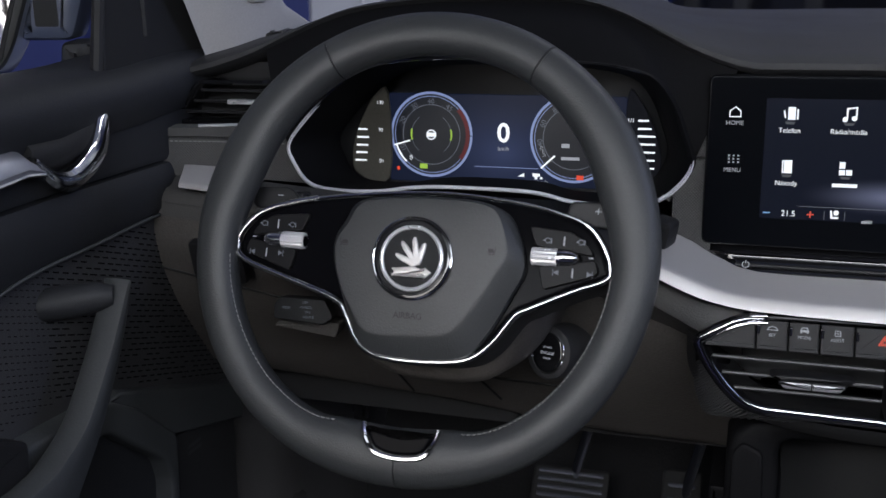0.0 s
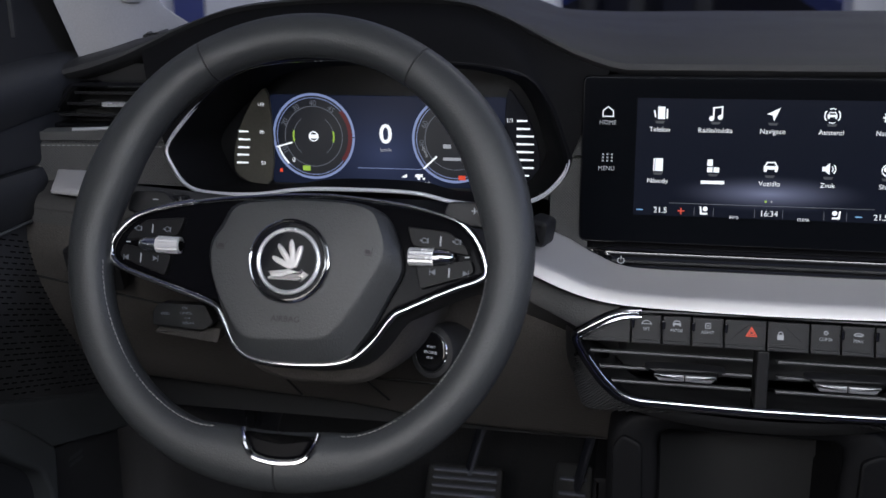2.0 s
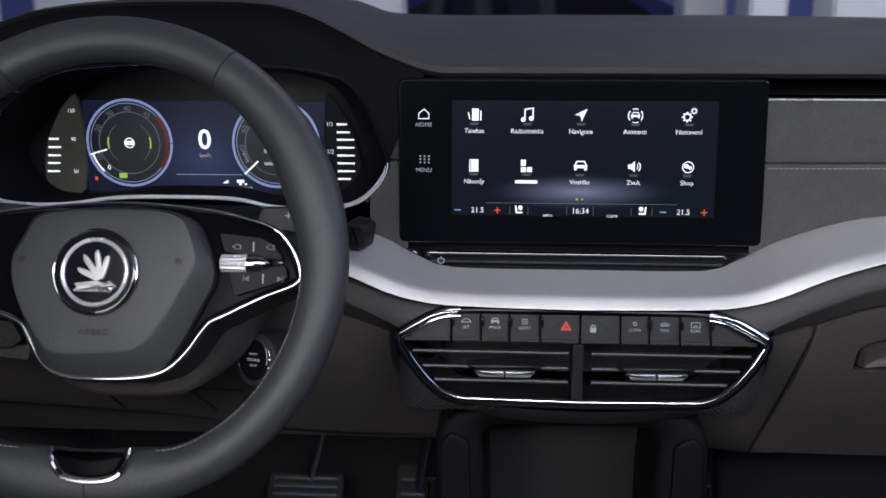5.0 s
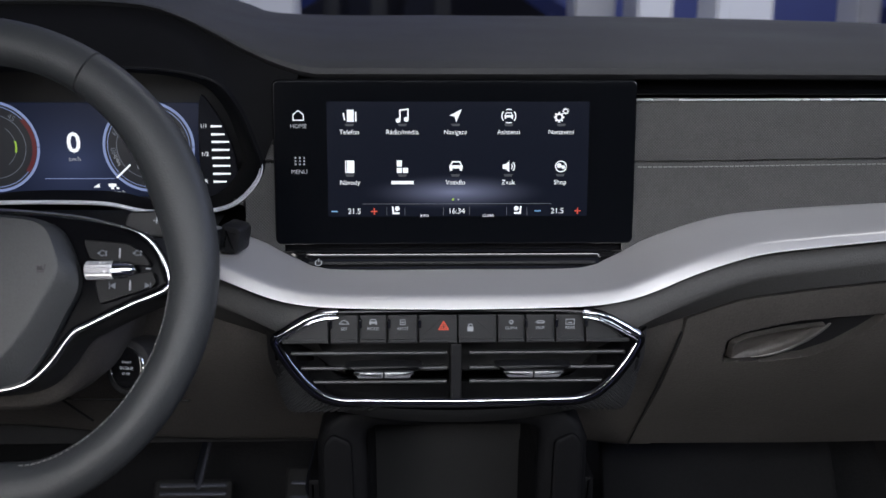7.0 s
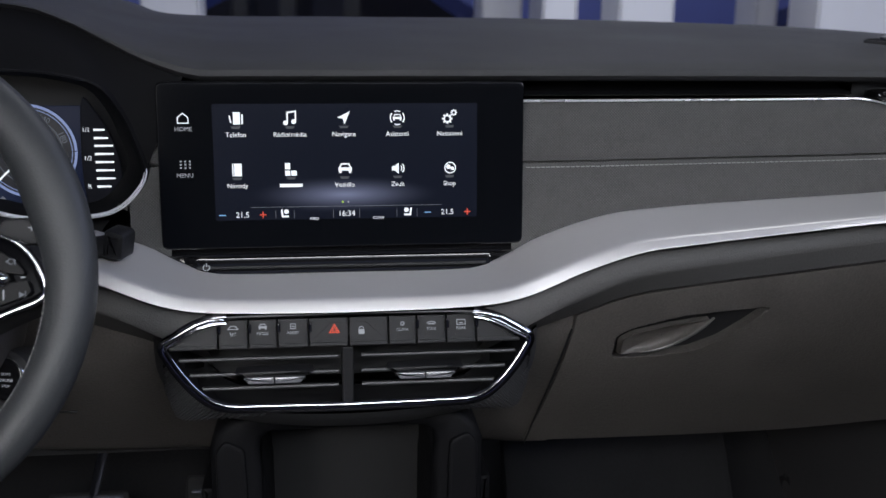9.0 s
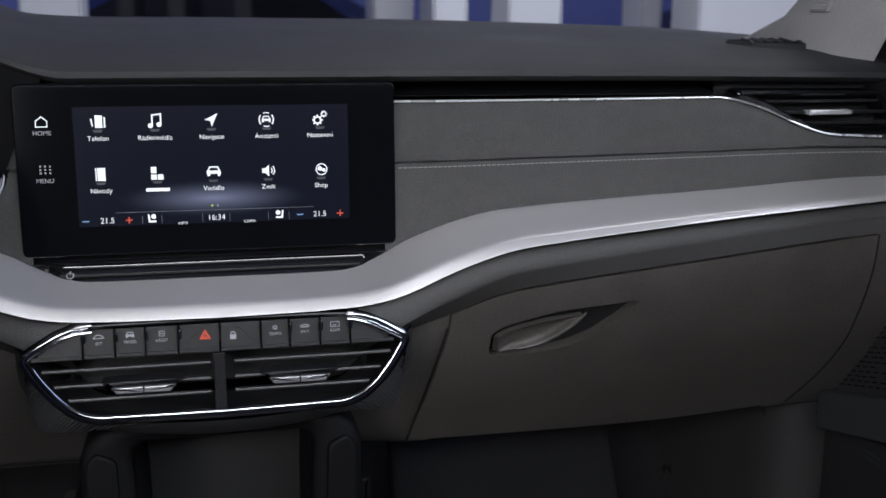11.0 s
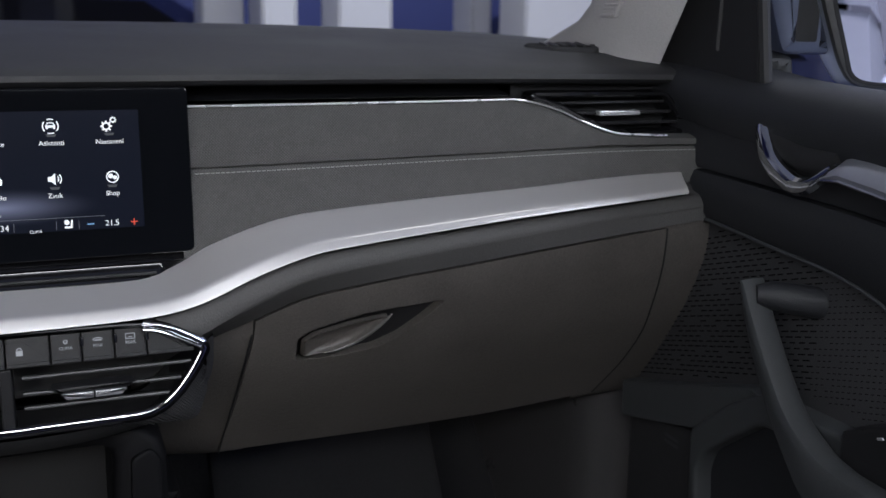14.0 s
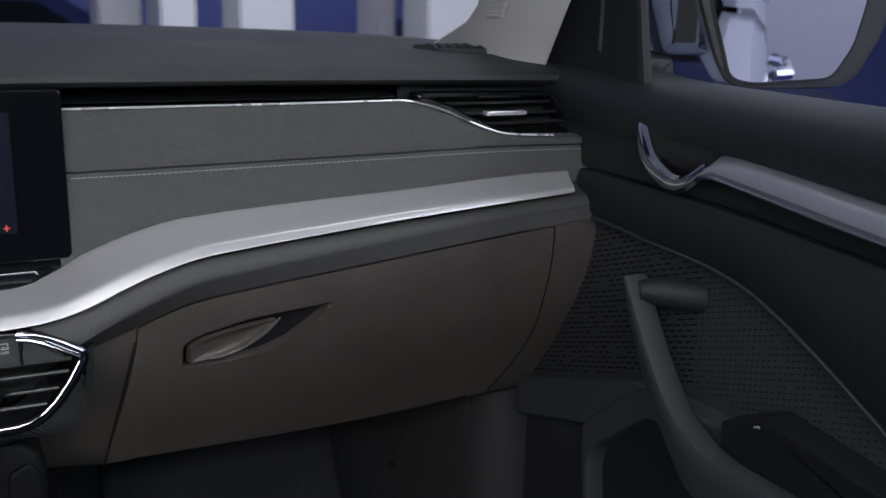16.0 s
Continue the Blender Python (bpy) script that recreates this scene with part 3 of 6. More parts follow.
u = 0.001
COLS = (-0.0925, -0.0465, 0.0, 0.0465, 0.0925)
R1, R2 = 0.0435, -0.0005
icons = {
    "phone_icon": [bar(-0.0945, R1 - 0.005, -0.0885, R1 + 0.0055)] + lines([(-0.0965, R1 - 0.003), (-0.0975, R1 + 0.002)], 0.0012) + lines([(-0.0868, R1 + 0.003), (-0.0868, R1 - 0.004)], 0.0014),
    "music_icon": lines([(-0.0485, R1 - 0.0035), (-0.0485, R1 + 0.005), (-0.0415, R1 + 0.006), (-0.0415, R1 - 0.0025)], 0.0013) + [disc(-0.0500, R1 - 0.0038, 0.0021), disc(-0.043, R1 - 0.0028, 0.0021)],
    "navigation_icon": [[(0.0055, R1 + 0.006), (-0.0055, R1 + 0.0005), (-0.0008, R1 - 0.0005)], [(0.0055, R1 + 0.006), (-0.0008, R1 - 0.0005), (0.0005, R1 - 0.0055)]],
    "assist_icon": car_icon(0.0465, R1, 0.0007) + [arc(0.0465, R1, 0.0055, 0.0066, 140, 220), arc(0.0465, R1, 0.0055, 0.0066, -40, 40), arc(0.0465, R1 + 0.001, 0.0045, 0.0054, 60, 120), arc(0.0465, R1 - 0.001, 0.0045, 0.0054, 240, 300)],
    "settings_icon": gear_icon(0.0905, R1 - 0.001, 0.0042) + gear_icon(0.0962, R1 + 0.0042, 0.0026),
    "manual_icon": [bar(-0.0965, R2 - 0.0055, -0.0955, R2 + 0.0055), bar(-0.0950, R2 - 0.0055, -0.0885, R2 + 0.0055)],
    "link_icon": [bar(-0.0515, R2, -0.0470, R2 + 0.0055), bar(-0.0515, R2 - 0.0055, -0.0470, R2 - 0.001), bar(-0.0462, R2 - 0.0055, -0.0415, R2 - 0.001)],
    "vehicle_icon": car_icon(0.0005, R2, 0.00105),
    "sound_icon": [[(0.0415, R2 - 0.002), (0.0440, R2 - 0.002), (0.0475, R2 - 0.005), (0.0475, R2 + 0.005), (0.0440, R2 + 0.002), (0.0415, R2 + 0.002)], arc(0.0470, R2, 0.0026, 0.0035, -45, 45), arc(0.0470, R2, 0.0046, 0.0056, -45, 45)],
    "shop_icon": [arc(0.0930, R2, 0.0042, 0.0052, 0, 358, 28), disc(0.0915, R2 + 0.0008, 0.0022, 8), disc(0.0950, R2 - 0.0006, 0.0018, 7)],
}
for name, outs in icons.items():
    mark(name, outs, WHITE_GLOW)
for row_y, names in ((0.0295, ("Telefon", "Rádio/média", "Navigace", "Asistenti", "Nastavení")), (-0.0145, ("Návody", "", "Vozidlo", "Zvuk", "Shop"))):
    for cx, text in zip(COLS, names):
        if text:
            words("caption", text, 0.0057, at(SC, cx, row_y, ICON_Z), WHITE_GLOW, screen)
        else:
            mark("caption_bar", [bar(cx - 0.0098, row_y - 0.0015, cx + 0.0098, row_y + 0.0015)], WHITE_GLOW)
for c in COLS:
    for r in (R1, R2):
        mark("mirror_shine", [[(c - 0.0042, r - 0.0066), (c + 0.0042, r - 0.0066), (c + 0.003, r - 0.0088), (c - 0.003, r - 0.0088)]], SHINE_GLOW)
mark("page_dot", [disc(-0.002, -0.0295, 0.0010, 10)], GREEN_GLOW)
mark("page_dot", [disc(0.0028, -0.0295, 0.0008, 10)], GREY_GLOW)
mark("climate_line", [bar(-0.082, -0.0335, 0.085, -0.0331)], DIM_GLOW)
for x in (-0.0605, -0.0445, -0.0105, 0.0125, 0.0455, 0.0635):
    mark("divider", [bar(x - 0.0002, -0.0435, x + 0.0002, -0.0365)], DIM_GLOW)
for x, text in ((-0.089, "21.5"), (0.0905, "21.5"), (0.0012, "16:34")):
    words("reading", text, 0.0068, at(SC, x, -0.0400, ICON_Z), WHITE_GLOW, screen)
for x, text in ((-0.0272, "INFO"), (0.0292, "CLIMA")):
    words("caption", text, 0.0034, at(SC, x, -0.0446 + 0.0005, ICON_Z), WHITE_GLOW, screen)
for x in (-0.1065, 0.0730):
    mark("minus_sign", [bar(x - 0.0028, -0.0404, x + 0.0028, -0.0394)], BLUE_GLOW)
for x in (-0.0715, 0.1085):
    mark("plus_sign", [bar(x - 0.0028, -0.0404, x + 0.0028, -0.0394), bar(x - 0.0005, -0.0427, x + 0.0005, -0.0371)], RED_GLOW)
for x, s in ((-0.0525, 1), (0.0552, -1)):
    mark("seat_icon", [bar(x - s * 0.003, -0.0425, x + s * 0.0032, -0.0408), [(x - s * 0.003, -0.0425), (x - s * 0.0012, -0.0415), (x - s * 0.0022, -0.0355), (x - s * 0.0036, -0.0355)], disc(x + s * 0.0012, -0.0375, 0.0022, 9)], WHITE_GLOW)
mark("home_icon", lines([(-0.1410, R1 - 0.0035), (-0.1410, R1 + 0.0012), (-0.1366, R1 + 0.0048), (-0.1322, R1 + 0.0012), (-0.1322, R1 - 0.0035)], 0.0009, True), WHITE_GLOW)
mark("menu_icon", [bar(-0.1405 + 0.0038 * i, 0.001 + 0.0028 * j, -0.1390 + 0.0038 * i, 0.0024 + 0.0028 * j) for i in range(3) for j in range(3)], GREY_GLOW)
words("caption", "HOME", 0.0052, at(SC, -0.1366, R1 - 0.0088, ICON_Z), GREY_GLOW, screen)
words("caption", "MENU", 0.0052, at(SC, -0.1366, -0.0050, ICON_Z), GREY_GLOW, screen)

# ledge below the screen
ledge = thing("screen_ledge", "gloss black ledge with a power key under the touchscreen", "ledge", (0, -0.02, 0.62))
prof = [(-0.008, 0.641, 1.0), (-0.014, 0.6395, 1.0), (-0.020, 0.638, 1.0), (-0.0235, 0.6355, 0.995), (-0.021, 0.633, 0.985), (-0.022, 0.6295, 0.965), (-0.030, 0.6255, 0.93), (-0.0335, 0.6225, 0.90), (-0.030, 0.619, 0.88)]
rows = []
for x in spans(-1, 1, 60):
    rows.append([(0.158 * x * k, y + 0.006 * abs(x) ** 6, z) for y, z, k in prof])
part("shelf", sheet(B(), rows), GLOSS, ledge, sharp=50)
part("finger_rail", tube(B(), [(x, -0.0298, 0.6272) for x in spans(-0.128, 0.125, 8)], 0.0016, n=8), BUTTON, ledge)
PW = facing(-0.1195, -0.0318, 0.6278, 40)
mark("power_icon", [arc(0, 0, 0.0024, 0.0032, 120, 420), bar(-0.0004, 0.001, 0.0004, 0.0042)], GREY_GLOW, ledge, PW, 0.0006)

# ---- instrument cluster ----
cluster = thing("instrument_cluster", "digital instrument cluster with round gauges in a chrome-edged hood", "instrument cluster", (-0.36, 0.03, 0.66))
loop, nlow = pod_loop, len(POD_LOW) * 4


def pod_y(x, z):
    return -0.012 + (z - 0.70) * 0.06


part("bezel", tube(B(), [(q.x, pod_y(q.x, q.y), q.y) for q in loop[:nlow - 4]], 0.0020, n=10, flatness=1.0, up=Vector((0, 1, 0)), taper=curve([(0, 0.45), (0.08, 1), (0.92, 1), (1, 0.45)])), BEZEL, cluster, "bright chrome bezel line")
part("upper_bezel", tube(B(), [(q.x, pod_y(q.x, q.y), q.y) for q in loop[nlow - 6:] + loop[:2]], 0.0013, n=8, up=Vector((0, 1, 0))), CHROME, cluster, "thin chrome bezel line")
cx, cz = -0.360, 0.722
rows = []
for s, y in ((1.03, 0.03), (1.012, 0.0), (1.0, -0.002), (0.985, 0.0), (0.97, 0.004), (0.93, 0.02), (0.90, 0.035), (0.875, 0.05), (0.86, 0.064)):
    sz = s if s > 0.99 else 1 - (1 - s) * 0.85
    rows.append([(cx + (q.x - cx) * s, pod_y(q.x, q.y) + y, cz + (q.y - cz) * (sz if q.y > cz or s > 0.99 else 1.0 + 0.12 * (1 - s))) for q in loop])
part("funnel", sheet(B(), rows, closed=True), HOOD, cluster, "ribbed dark funnel", sharp=50)
part("backing", box(B(), (-0.56, 0.076, 0.655), (-0.16, 0.084, 0.80)), BLACK, cluster)
CL = facing(-0.358, 0.073, 0.718, 0)
PANEL = display_material("gauge_display", (0.008, 0.011, 0.026), (0.034, 0.045, 0.10), (-0.358, 0.073, 0.700), (0.10, 0.2, 0.07), 1, 1.0)
part("display", slab(B(), rect(-0.121, -0.050, 0.121, 0.040, 0.003, 3), CL, -0.004, 0.0, 0.0006), PANEL, cluster, "lit dark blue display")
mark("status_line", [bar(-0.03, -0.0325, 0.036, -0.0319)], RING_GLOW, cluster, CL, 0.0008)
for gx, left in ((-0.0755, True), (0.0705, False)):
    face = B()
    flat(face, disc(gx, -0.0015, 0.0425, 48), CL, 0.0006)
    part("gauge_face", face, glow("gauge_black", (0.006, 0.008, 0.016), 0.5), cluster)
    mark("gauge_ring", [arc(gx, -0.0015, 0.0410, 0.0435, 0, 359, 70), arc(gx, -0.0015, 0.0385, 0.0392, 0, 359, 60)], RING_GLOW, cluster, CL, 0.0010)
    mark("inner_ring", [arc(gx, -0.0015, 0.0300, 0.0308, 0, 359, 50)], DIM_GLOW, cluster, CL, 0.0010)
    if left:
        mark("red_zone", [arc(gx, -0.0015, 0.0365, 0.0405, -38, 42, 20)], DARK_RED, cluster, CL, 0.0011)
        mark("eco_arc", [arc(gx, -0.0015, 0.0205, 0.0222, 165, 195)], GREEN_GLOW, cluster, CL, 0.0011)
        mark("eco_arc", [arc(gx, -0.0015, 0.0205, 0.0222, -15, 15)], GREEN_GLOW, cluster, CL, 0.0011)
        for a0, a1 in ((125, 165), (195, 232), (15, 55), (-52, -15)):
            mark("arc_line", [arc(gx, -0.0015, 0.0210, 0.0216, a0, a1)], DIM_GLOW, cluster, CL, 0.0011)
        mark("hub_light", [arc(gx, -0.0015, 0.0040, 0.0052, 0, 359, 24), bar(gx - 0.0052, -0.0036, gx + 0.0052, 0.0006)], WHITE_GLOW, cluster, CL, 0.0012)
        for a, text in ((205, "10"), (155, "20"), (122, "30"), (90, "40"), (55, "45")):
            words("gauge_figure", text, 0.0075, at(CL, gx + 0.0335 * math.cos(radians(a)), -0.0015 + 0.0335 * math.sin(radians(a)), 0.0012) @ Matrix.Rotation(radians(a - 90), 4, "Z"), DIM_GLOW, cluster)
        words("gauge_figure", "0", 0.007, at(CL, gx - 0.022, -0.026, 0.0012), WHITE_GLOW, cluster)
        a = 196
        mark("needle", lines([(gx + 0.0245 * math.cos(radians(a)), -0.0015 + 0.0245 * math.sin(radians(a))), (gx + 0.041 * math.cos(radians(a)), -0.0015 + 0.041 * math.sin(radians(a)))], 0.0016) + [arc(gx, -0.0015, 0.038, 0.0400, 197, 226)], WHITE_GLOW, cluster, CL, 0.0014)
        mark("park_light", [bar(gx - 0.0375, -0.0388, gx - 0.0345, -0.0352)], RED_GLOW, cluster, CL, 0.0012)
        mark("brake_light", [bar(gx - 0.0125, -0.0365, gx - 0.0045, -0.0315)], GREEN_GLOW, cluster, CL, 0.0012)
    else:
        for a, text in ((188, "40"), (155, "60"), (122, "80"), (62, "140"), (22, "180")):
            words("gauge_figure", text, 0.0075, at(CL, gx + 0.0335 * math.cos(radians(a)), -0.0015 + 0.0335 * math.sin(radians(a)), 0.0012) @ Matrix.Rotation(radians(a - 90), 4, "Z"), DIM_GLOW, cluster)
        words("gauge_unit", "km/h", 0.0055, at(CL, gx - 0.0305, -0.0145, 0.0012) @ Matrix.Rotation(radians(110), 4, "Z"), GREY_GLOW, cluster)
        a = 223
        mark("needle", lines([(gx + 0.026 * math.cos(radians(a)), -0.0015 + 0.026 * math.sin(radians(a))), (gx + 0.043 * math.cos(radians(a)), -0.0015 + 0.043 * math.sin(radians(a)))], 0.0018), WHITE_GLOW, cluster, CL, 0.0014)
        mark("trip_bar", [bar(gx - 0.012, -0.0225, gx + 0.006, -0.0195), bar(gx - 0.012, -0.0105, gx - 0.004, -0.0065)], GREY_GLOW, cluster, CL, 0.0012)
        mark("brake_light", [bar(gx + 0.0035, -0.0418, gx + 0.0105, -0.0372)], RED_GLOW, cluster, CL, 0.0012)
words("speed_figure", "0", 0.0270, at(CL, 0.0, 0.0015, 0.0012), WHITE_GLOW, cluster, bold=0.0005)
words("speed_unit", "km/h", 0.0058, at(CL, 0.0, -0.0135, 0.0012), GREY_GLOW, cluster)
mark("signal_icon", [[(0.0155, -0.0408), (0.0215, -0.0408), (0.0215, -0.0372), (0.019, -0.0382)]], WHITE_GLOW, cluster, CL, 0.0012)
mark("traction_icon", [bar(0.030, -0.0400, 0.0375, -0.0370), bar(0.032, -0.0425, 0.035, -0.0400)] + [bar(0.0375, -0.0425, 0.040, -0.0405)], WHITE_GLOW, cluster, CL, 0.0012)
words("speed_unit", "-- km/h", 0.0052, at(CL, 0.038, -0.0455, 0.0012), GREY_GLOW, cluster)
# side scales
for sx, sgn, ys in ((-0.491, -1, (0.723, 0.715, 0.707, 0.6995, 0.6915)), (-0.2195, 1, (0.7385, 0.731, 0.724, 0.7165, 0.709, 0.7015, 0.694, 0.6865))):
    SM = facing(sx, 0.050, 0.0, 0)
    lens_o = [(-0.016, 0.678), (0.019, 0.674), (0.019, 0.760), (0.004, 0.756), (-0.012, 0.728), (-0.020, 0.700)] if sgn < 0 else [(-0.014, 0.672), (0.014, 0.680), (0.019, 0.700), (0.012, 0.730), (-0.002, 0.756), (-0.014, 0.762)]
    part("scale_lens", slab(B(), smooth_loop([Vector(q) for q in lens_o], 4), SM, -0.004, 0.0, 0.001), material("smoked_lens", (0.10, 0.095, 0.08) if sgn < 0 else (0.012, 0.013, 0.018), 0.5, spec=0.06), cluster)
    for i, z in enumerate(ys):
        wdt = 0.0125 if i not in (0,) else 0.010
        x0 = (-0.013 - 0.001 * i) if sgn < 0 else (-0.004 - 0.0 * i)
        ln = wdt + 0.004 * (sgn > 0 and 1 < i < 7)
        o = [(x0, z - 0.0011), (x0 + ln, z - 0.0008), (x0 + ln, z + 0.0008), (x0, z + 0.0011)]
        mark("scale_bar", [o], WHITE_GLOW, cluster, SM, 0.0008)
SMR, SML = facing(-0.2195, 0.050, 0.0, 0), facing(-0.491, 0.050, 0.0, 0)
for z, text in ((0.7385, "1/1"), (0.7125, "1/2"), (0.6868, "R")):
    words("fuel_figure", text, 0.0056, at(SMR, -0.0105, z, 0.0012), WHITE_GLOW, cluster)
for z, text in ((0.750, "130"), (0.7225, "90"), (0.6915, "50")):
    words("heat_figure", text, 0.005, at(SML, 0.0115, z, 0.0012), WHITE_GLOW, cluster)
# hood face between bezel and crest
upper = loop[nlow - 10:] + loop[:10]
upper = upper[::-1]
rows = []
k = len(upper)
for i, q in enumerate(upper):
    s = i / (k - 1)
    X = -0.585 + 0.45 * s
    Z = LIP(X) - 0.006
    q3, e3 = Vector((q.x, pod_y(q.x, q.y) + 0.001, q.y)), Vector((X, 0.008 + 0.03 * (Z - 0.788) / 0.06, Z + 0.006))
    rows.append([q3.lerp(e3, w) + Vector((0, -0.006 * math.sin(math.pi * w), 0)) for w in spans(0, 1, 7)])
part("hood_face", sheet(B(), rows), HOOD, cluster, "matt black hood over the gauges", sharp=60)

# ---- centre vents and keys ----
vents = thing("centre_vent_unit", "centre air vents in a chrome frame below a row of keys", "air vent", (0, -0.06, 0.53))
VY = -0.078
VM = facing(0.002, VY, 0.0, 0)
FRAME = [(-0.157, 0.5735), (-0.128, 0.5915), (-0.116, 0.5955), (-0.098, 0.597), (0.0, 0.598), (0.092, 0.597), (0.112, 0.5955), (0.124, 0.5915), (0.157, 0.5735), (0.146, 0.553), (0.133, 0.535), (0.119, 0.522), (0.103, 0.5165), (0.0, 0.515), (-0.103, 0.5165), (-0.119, 0.522), (-0.133, 0.535), (-0.146, 0.553)]
lp = rounded([Vector(q) for q in FRAME], 0.007, 4)
tube_path = lambda pts, dy=0.0: [(q.x + 0.002, VY + dy, q.y) for q in pts]
i0 = next(i for i, q in enumerate(lp) if abs(q.x) < 0.100 and q.y > 0.58)
n_cut = sum(1 for q in lp if abs(q.x) < 0.100 and q.y > 0.58)
open_path = lp[i0 + n_cut:] + lp[:i0]
# The chrome's dark reflection is put into this colour.
part("chrome_frame", tube(B(), tube_path(open_path, -0.001), 0.0046, n=12, flatness=0.7, up=Vector((0, 1, 0))), material("dark_reflection_chrome", (0.30, 0.30, 0.32), 0.08, metal=1.0, wear=0.03, rough_wear=0.3), vents, "polished chrome frame with its dark reflection in the colour")
# Bright bead laid on as the glint along the inner edge.
inner_path = inset(lp, 0.0032)
inner_path = inner_path[i0 + n_cut:] + inner_path[:i0]
part("frame_glint", tube(B(), tube_path(inner_path, -0.0050), 0.0011, n=8, up=Vector((0, 1, 0))), CHROME, vents, "thin bright bead laid on as the glint of the frame")
for sx in (-1, 1):
    # Brighter bar laid on as the shine across each shoulder.
    part("shoulder_glint", tube(B(), [(0.002 + sx * x, VY - 0.0035, z) for x, z in ((0.153, 0.5765), (0.142, 0.5832), (0.128, 0.5912), (0.117, 0.5950), (0.104, 0.5962))], 0.0032, n=10, flatness=0.8, up=Vector((0, 1, 0)), taper=curve([(0, 0.8), (0.3, 1), (0.8, 0.9), (1, 0.4)])), CHROME, vents, "bright bar laid on as the shine of the frame shoulder")
part("top_edge", tube(B(), tube_path(lp[i0 - 1:i0 + n_cut + 1], 0.0), 0.0016, n=8), GLOSS, vents)
rows = [[VM @ Vector((q.x * s, 0.555 + (q.y - 0.555) * s, w)) for q in lp] for s, w in ((1.02, -0.03), (1.01, 0.0), (0.97, 0.001), (0.955, -0.004), (0.94, -0.03), (0.93, -0.055))]
part("shell", sheet(B(), rows, closed=True), GLOSS, vents, "black shell", sharp=50)
part("cavity_back", slab(B(), inset(lp, 0.008), VM, -0.06, -0.056, 0.0), BLACK, vents)
# keys
KEY_EDGES = [-0.1425, -0.1085, -0.0835, -0.0595, -0.0335, 0.0, 0.0335, 0.0575, 0.083, 0.1085, 0.1405]
KM = facing(0.001, -0.0765, 0.581, 14)
key_names = ["", "SET", "MODE", "ASSIST", "", "", "CLIMA", "MAX", "REAR", ""]
for i, (a, b) in enumerate(zip(KEY_EDGES, KEY_EDGES[1:])):
    o = [(a + 0.0006, -0.0115), (b - 0.0006, -0.0115), (b - 0.0006, 0.0125), (a + 0.0006, 0.0125)]
    if i == 0:
        o = [(a - 0.006, -0.0115), (b - 0.0006, -0.0115), (b - 0.0006, 0.0125), (a + 0.019, 0.0115)]
    if i == 9:
        o = [(a + 0.0006, -0.0115), (b + 0.006, -0.0115), (b - 0.019, 0.0115), (a + 0.0006, 0.0125)]
    key = part("key", slab(B(), rounded([Vector(q) for q in o], 0.0012, 3), KM, -0.006, 0.0016, 0.0009), BUTTON, vents)
    c = (a + b) / 2
    part("key_lip", slab(B(), rounded([Vector((o[0][0], -0.0118)), Vector((o[1][0], -0.0118)), Vector((o[1][0] - 0.0004, -0.0082)), Vector((o[0][0] + 0.0004, -0.0082))], 0.0008, 2), KM, -0.004, 0.0024, 0.0007), BUTTON, key)
    if key_names[i]:
        words("key_letters", key_names[i], 0.0036, at(KM, c, 0.0006, 0.0020), GREY_GLOW, key)
        tops = {"SET": [arc(c, 0.002, 0.0038, 0.0044, 20, 160), bar(c - 0.0045, 0.0030, c + 0.0045, 0.0036)], "MODE": car_icon(c, 0.0045, 0.0006), "ASSIST": lines([(c - 0.002, 0.0025), (c - 0.002, 0.0065), (c + 0.002, 0.0065), (c + 0.002, 0.0025)], 0.0006, True) + [bar(c - 0.001, 0.004, c + 0.001, 0.0048)], "CLIMA": gear_icon(c, 0.0042, 0.0018), "MAX": [arc(c, -0.001, 0.0058, 0.0066, 50, 130), bar(c - 0.003, 0.0028, c + 0.003, 0.0038)], "REAR": lines([(c - 0.0036, 0.002), (c - 0.0036, 0.0062), (c + 0.0036, 0.0062), (c + 0.0036, 0.002)], 0.0006, True) + [bar(c - 0.0014, 0.003, c + 0.0014, 0.0038)]}
        mark("key_icon", tops[key_names[i]], GREY_GLOW, key, at(KM, 0, 0.0016), 0.0020)
    elif i == 4:
        mark("hazard_icon", lines([(c + 0.0008, -0.0002), (c + 0.0088, -0.0002), (c + 0.0048, 0.0066)], 0.0010, True) + lines([(c + 0.0028, 0.0010), (c + 0.0068, 0.0010), (c + 0.0048, 0.0044)], 0.0007, True), RED_GLOW, key, KM, 0.0020)
        part("finger_dip", slab(B(), [Vector(q) for q in ((c - 0.014, -0.006), (c + 0.016, -0.006), (c + 0.016, 0.0085), (c + 0.002, 0.0085))], KM, 0.0, 0.0019, 0.0004), BUTTON, key)
    elif i == 5:
        part("finger_dip", slab(B(), [Vector(q) for q in ((c - 0.016, -0.006), (c + 0.014, -0.006), (c - 0.002, 0.0085), (c - 0.016, 0.0085))], KM, 0.0, 0.0019, 0.0004), BUTTON, key)
        mark("lock_icon", [bar(c - 0.0085, -0.002, c - 0.0035, 0.0022), arc(c - 0.006, 0.0026, 0.0013, 0.0021, 0, 180)], GREY_GLOW, key, KM, 0.0022)
for x in (-0.107, -0.082, -0.058, 0.058, 0.084, 0.109, -0.032):
    part("spring_notch", box(B(), (x - 0.0005, -0.0812, 0.5835), (x + 0.0022, -0.078, 0.5905), 0.0004), GLOSS, vents)


TAB_METAL = material("tab_metal", (0.38, 0.38, 0.40), 0.34, metal=0.6, wear=0.2, wear_size=300)


